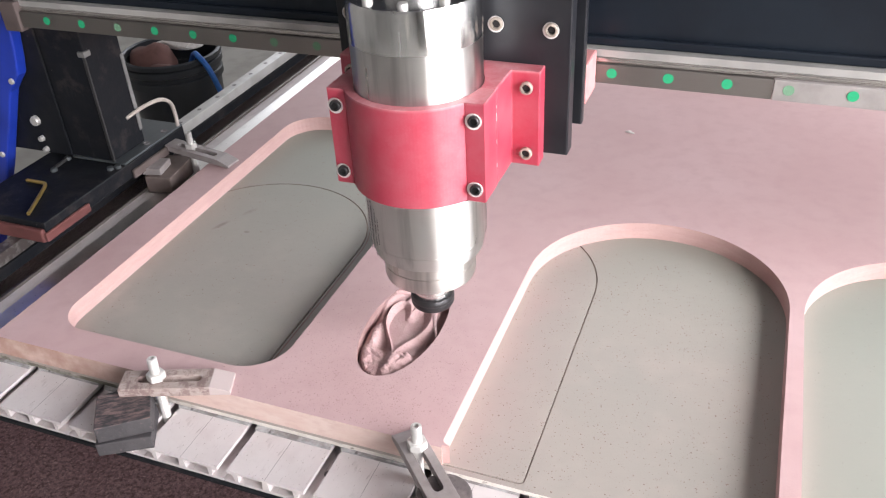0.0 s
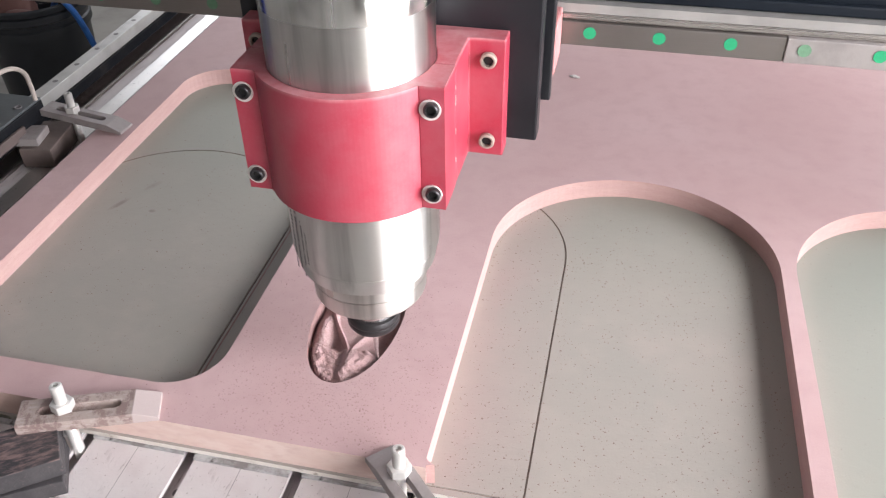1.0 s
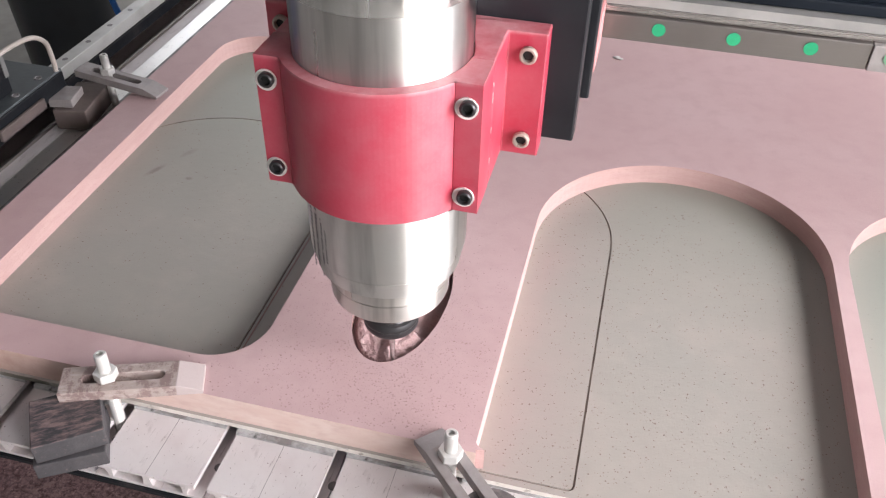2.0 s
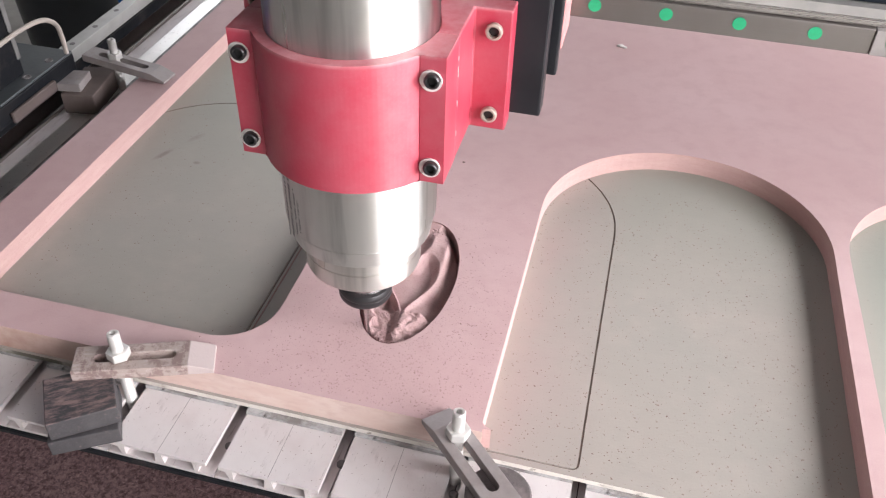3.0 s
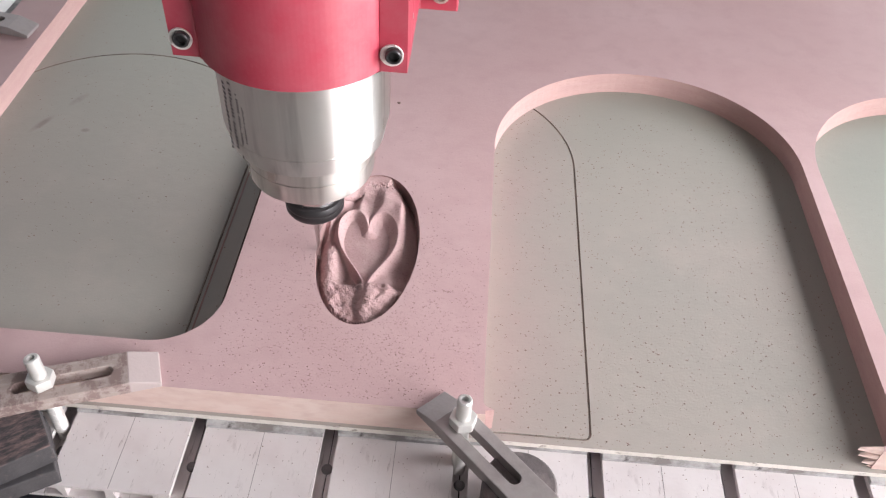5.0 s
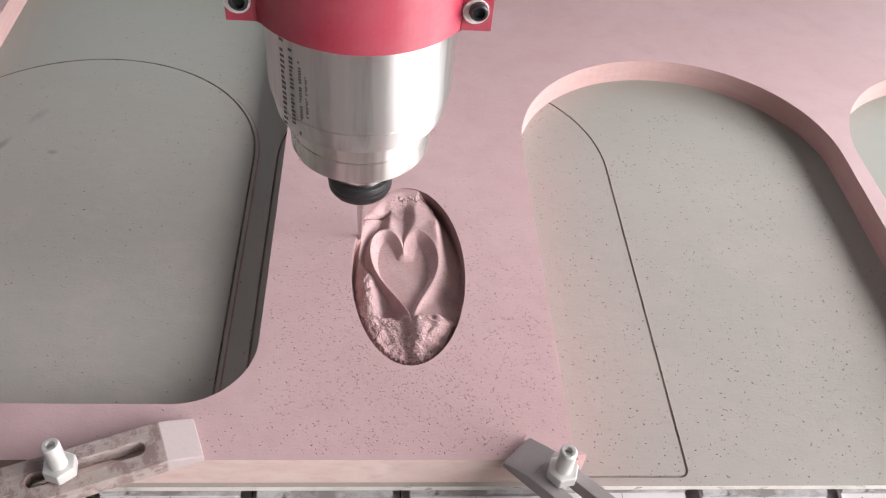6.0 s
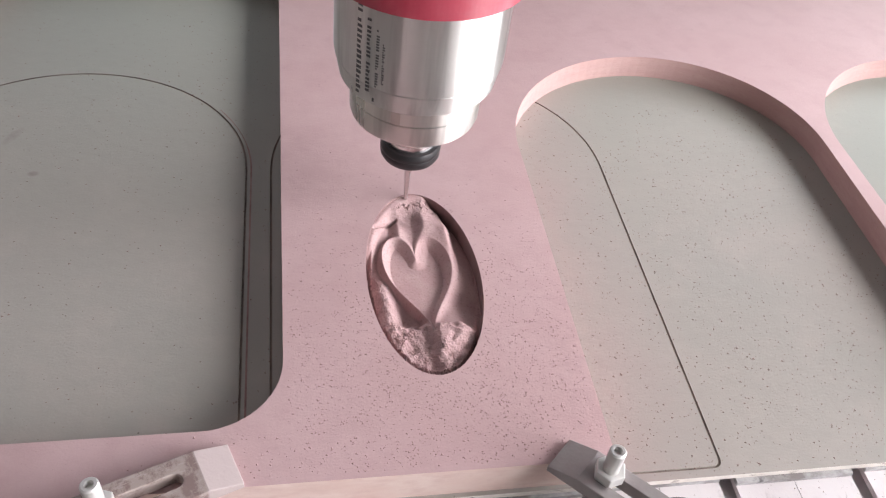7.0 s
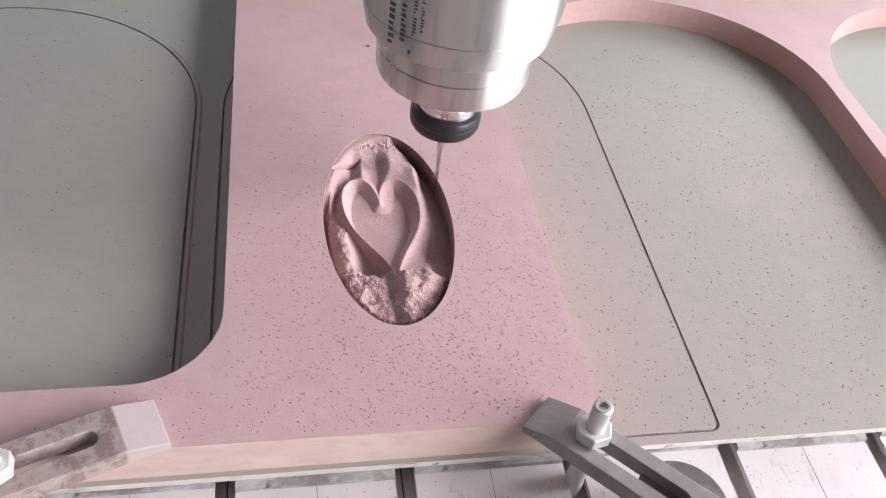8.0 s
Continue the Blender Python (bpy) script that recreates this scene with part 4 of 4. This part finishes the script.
part("collet_neck", lathe([(0.0200, 0.0680), (0.0205, 0.0690), (0.0205, 0.0735), (0.0188, 0.0745), (0.0188, 0.0785), (0.0215, 0.0795), (0.0215, 0.0990)], 72), POLISH, head, "bright steel collet neck", smooth=True)
part("router_bit", lathe([(0, -0.012), (0.0012, -0.010), (0.0022, 0.020), (0.0028, 0.030), (0.0028, 0.062)], 24), BIT, head, "slim carbide router bit", smooth=True)
for i in range(8):
    a = radians(45 * i + 12)
    part("cap_bolt", lathe([(0, 0.4112), (0.0042, 0.4112), (0.0048, 0.4106), (0.0048, 0.4075)], 16, m=Matrix.Translation((0.049 * math.cos(a), 0.049 * math.sin(a), 0))), ZINC, head, "bright cap bolt")


def label_bar(a0, a1, z0, z1, name="label_bar"):
    """A printed bar on the spindle's skin; angles from the front towards -x."""
    bm, r = bmesh.new(), 0.06315
    n = 4
    v = [[bm.verts.new((-r * math.sin(radians(a0 + (a1 - a0) * i / n)), -r * math.cos(radians(a0 + (a1 - a0) * i / n)), z)) for z in (z0, z1)] for i in range(n + 1)]
    for p, q in zip(v, v[1:]):
        bm.faces.new((p[0], q[0], q[1], p[1]))
    part(name, bm, INK, body, "small dark printed bar")


lr = random.Random(5)
for a0, a1, za, zb, pitch, word in ((47.5, 51.5, 0.143, 0.212, 0.0040, 15), (40.5, 43.6, 0.148, 0.205, 0.0031, 8), (34.5, 36.6, 0.154, 0.198, 0.0021, 6), (30.5, 32.2, 0.158, 0.190, 0.0018, 9)):
    z, k = za, 0
    while z < zb:
        label_bar(a0 + lr.choice((0, 0, 0.9)), a1, z, z + pitch * lr.uniform(0.55, 0.72))
        k += 1
        z += pitch * (1.9 if k % word == 0 else 1)
label_bar(36.5, 38, 0.1415, 0.1445)

CZ0, CZ1, CW, CR, CF = 0.2187, 0.3212, 0.0795, 0.0725, -0.040
outline = [(-CW, -0.004), (-CW, CF), (-0.0615, CF), (-0.0605, -0.0395)]
outline += [p for p in arc(0, 0, CR, 180 + 33.0, 360 - 33.0, 40)]
outline += [(0.0605, -0.0395), (0.0615, CF), (CW, CF), (CW, -0.004)]
front_half = outline + [(0.0634, -0.004)] + [p for p in arc(0, 0, 0.0635, 356, 184, 40)] + [(-0.0634, -0.004)]
part("clamp_front", plate([front_half], CZ0, CZ1), RED, head, "red painted clamp front half", bevel=0.0012)
rear = [(CW, -0.0028), (CW, 0.046), (0.1085, 0.046), (0.1085, 0.0655), (-0.1085, 0.0655), (-0.1085, 0.046), (-CW, 0.046), (-CW, -0.0028), (-0.0635, -0.0028)] + [p for p in arc(0, 0, 0.0636, 177, 3, 40)] + [(0.0635, -0.0028)]
part("clamp_rear", plate([rear], CZ0, CZ1), RED, head, "red painted clamp rear half", bevel=0.0012)


# Small pale marks along the seam between the clamp halves.
for z, h in ((0.2412, 0.004), (0.2667, 0.005), (0.2927, 0.008), (0.3032, 0.003)):
    part("paint_chip", box(CW - 0.0002, CW + 0.0003, -0.0036, -0.0030, z - h / 2, z + h / 2), PALE, head, "pale mark at the clamp's seam")


def cap_screw(x, y, z, mat=ZINC, r=0.0062, washer=0.0015):
    """A socket head screw facing the front, with its washer."""
    turn = Matrix.Translation((x, y, z)) @ Matrix.Rotation(radians(90), 4, "X")
    if washer:
        off = Matrix.Translation((-0.0014, 0, -0.0014))
        part("washer", lathe([(0.0045, 0.0), (r + washer, 0.0), (r + washer, 0.0014), (0.0045, 0.0014)], 32, m=off @ turn), WASHER, head, "pale dusty washer", smooth=True)
    screw = part("clamp_screw", lathe([(r * 0.95, 0.001), (r, 0.0015), (r, 0.0050), (r - 0.0008, 0.0058), (r * 0.68, 0.0058), (r * 0.62, 0.0025), (0, 0.0025)], 32, m=turn), mat, head, "socket head screw", smooth=True)
    part("socket", lathe([(r * 0.64, 0.0030), (0, 0.0032)], 6, m=turn), HOLE, screw, "dark hex socket")


for sx in (-1, 1):
    for z in (0.2336, 0.3048):
        cap_screw(sx * 0.0705, CF, z, NUTBLACK, 0.0056, 0.0024)
        cap_screw(sx * 0.0955, 0.046, z, DUSTSCREW, 0.0066, 0)
part("z_plate", box(-0.117, 0.1335, 0.0658, 0.085, 0.2245, 0.64), ZPLATE, head, "black Z-axis plate", bevel=0.0015)
part("z_back_plate", box(-0.118, 0.1395, 0.102, 0.112, 0.2440, 0.64), ZPLATE, head, "black Z-axis back plate", bevel=0.0015)
part("z_rail_block", box(-0.085, 0.115, 0.0853, 0.1018, 0.25, 0.60), BLACK, head, "black Z-axis rail block")
part("slide_block", box(0.108, 0.1405, 0.1123, GY - 0.003, 0.262, 0.306), PINKRED, head, "pink dusty slide block", bevel=0.002)
for x, z in ((0.059, 0.360), (0.1145, 0.358), (-0.100, 0.360)):
    cap_screw(x, 0.0658, z, DUSTSCREW, 0.0066)


# ---- bucket and floor things beyond the machine ----
drum = thing("plastic_bucket", "black plastic bucket full of brown rags beyond the machine", "bucket", at=pose(-1.64, 1.82, FLOOR))
part("shell", lathe([(0, 0.0), (0.140, 0.0), (0.148, 0.01), (0.1628, 0.290), (0.1600, 0.291), (0.150, 0.10), (0, 0.10)], 72), BUCKET, drum, "black plastic shell", smooth=True)
collar = part("collar", lathe([(0.1605, 0.2912), (0.172, 0.2912), (0.172, 0.315), (0.166, 0.32), (0.168, 0.335), (0.176, 0.34), (0.176, 0.36), (0.168, 0.365), (0.1655, 0.3668), (0.1610, 0.3668), (0.1605, 0.2912)], 72), BUCKET, drum, "ribbed black plastic collar", smooth=True)
part("rim", lathe([(0.162, 0.3672), (0.176, 0.3676), (0.178, 0.371), (0.178, 0.384), (0.170, 0.388), (0.162, 0.384), (0.162, 0.3672)], 72), BUCKET, drum, "rolled black plastic rim", smooth=True)
tagged(link("rag", place(bmesh_ball(0.085, 3), Matrix.Translation((-1.71, 1.80, FLOOR + 0.33)) @ Matrix.Diagonal((1.1, 0.9, 0.9, 1))), RAG, smooth=True), "crumpled reddish-brown rag in the bucket", "rag")
tagged(link("rag", place(bmesh_ball(0.07, 8), Matrix.Translation((-1.63, 1.74, FLOOR + 0.30)) @ Matrix.Diagonal((1.1, 0.9, 0.8, 1))), RAG, smooth=True), "crumpled reddish-brown rag in the bucket", "rag")
tagged(link("paper", place(bmesh_ball(0.05, 5), Matrix.Translation((-1.66, 1.90, FLOOR + 0.38)) @ Matrix.Diagonal((1.7, 0.8, 0.35, 1))), PALE, smooth=True), "pale crumpled paper in the bucket", "paper")
tagged(link("hose", tube([(-1.58, 1.84, FLOOR + 0.33), (-1.515, 1.79, FLOOR + 0.392), (-1.475, 1.762, FLOOR + 0.395), (-1.440, 1.765, FLOOR + 0.34), (-1.420, 1.785, FLOOR + 0.22), (-1.405, 1.80, FLOOR + 0.1), (-1.40, 1.80, FLOOR + 0.012)], 0.010), HOSE, smooth=True), "blue hose hanging over the bucket's rim", "hose")


# ---- loose crumbs of dust ----
def crumbs(name, spots, size, mat, label):
    bm = bmesh.new()
    r = random.Random(11)
    for x, y, z in spots:
        k = size * (0.45 + 1.35 * r.random() ** 2.2)
        a = r.uniform(0, 6.28)
        c = [bm.verts.new((x + k * math.cos(a + 2.09 * i) * r.uniform(0.6, 1.2), y + k * math.sin(a + 2.09 * i) * r.uniform(0.6, 1.2), z - 0.0001)) for i in range(3)]
        t = bm.verts.new((x, y, z + k * r.uniform(0.2, 0.5)))
        for i in range(3):
            bm.faces.new((c[i], c[(i + 1) % 3], t))
    return tagged(link(name, bm, mat), label, "sawdust", kind="stuff")


def on_board(x, y):
    if math.hypot((x - ECX) / EA, (y - ECY) / EB) < 1.03 or y < FY + 0.004 or x < BX0 + 0.004:
        return False
    if PX0 - 0.003 < x < PX1 + 0.003 and PY0 - 0.003 < y < PY1 + 0.003:
        return False
    for x0 in (AX1, AX2):
        if x0 - 0.003 < x < x0 + BW + 0.003 and y < SPRING + RISE + 0.005:
            return False
    return True


cr = random.Random(21)
near, under, bedspots = [], [], []
while len(near) < 4200:
    x, y = cr.gauss(0.0, 0.085), cr.gauss(0.085, 0.085)
    if on_board(x, y):
        near.append((x, y, 0.0))
while len(under) < 3600:
    x, y = cr.uniform(0.113, 0.42), cr.uniform(0.0, 0.47) ** 1.0
    if y < SPRING + 0.1 and cr.random() < 0.9 - y:
        under.append((x, y, SHEETZ))
while len(under) < 4500:
    x, y = cr.uniform(-0.40, -0.115), cr.uniform(0.05, 0.6)
    under.append((x, y, SHEETZ))
while len(bedspots) < 800:
    x, y = cr.uniform(-0.40, 0.62), cr.uniform(-0.064, -0.006)
    if ((x - SLOT0 + SLOTW / 2) % PITCH) > SLOTW + 0.001:
        bedspots.append((x, y, BEDZ))
crumbs("board_crumbs", near, 0.00085, CRUMB, "pink sawdust crumbs strewn over the board")
crumbs("sheet_crumbs", under, 0.0008, CRUMBDARK, "brown sawdust crumbs on the grey sheet")
crumbs("bed_crumbs", bedspots, 0.0006, CRUMBDARK, "brown sawdust crumbs on the aluminium bed")
for x, y, k in ((0.0035, 0.394, 0.0016), (0.160, 0.763, 0.0042), (0.166, 0.760, 0.003)):
    tagged(link("wood_chip", place(bmesh_ball(k, x * 50), Matrix.Translation((x, y, k * 0.3)) @ Matrix.Diagonal((1.3, 0.8, 0.4, 1))), CRUMBDARK if k < 0.002 else PALE), "small loose chip lying on the board", "wood chip")

# ---- what moves ----
ANGLES = [(0.0, -6), (0.5, -19.5), (1.0, -36), (1.5, -50), (2.0, -71), (2.5, -96), (3.0, -118), (3.5, -131), (4.0, -144), (4.5, -159), (5.0, -171), (5.5, -183), (6.0, -202), (6.3, -218), (6.5, -236.5), (6.7, -250), (7.0, -263.5), (7.2, -278), (7.5, -294.5), (8.0, -336)]
DEPTHS = [-2.5, -4.0, -5.0, -5.8, -6.0, -6.2, -6.2, -6.0, -4.5, -2.0, 0.0, 2.0, 3.6, 4.5, 5.0, 2.0, -3.2, 0.5, 2.5, 3.4]


def spindle_at(a):
    return ECX + 0.0430 * math.cos(radians(a)), ECY + 0.0920 * math.sin(radians(a))


def motions():
    walk(head, [(t, pose(*spindle_at(a), d / 1000)) for (t, a), d in zip(ANGLES, DEPTHS)])
    walk(gantry, [(t, pose(0, spindle_at(a)[1], 0)) for t, a in ANGLES])


motions()
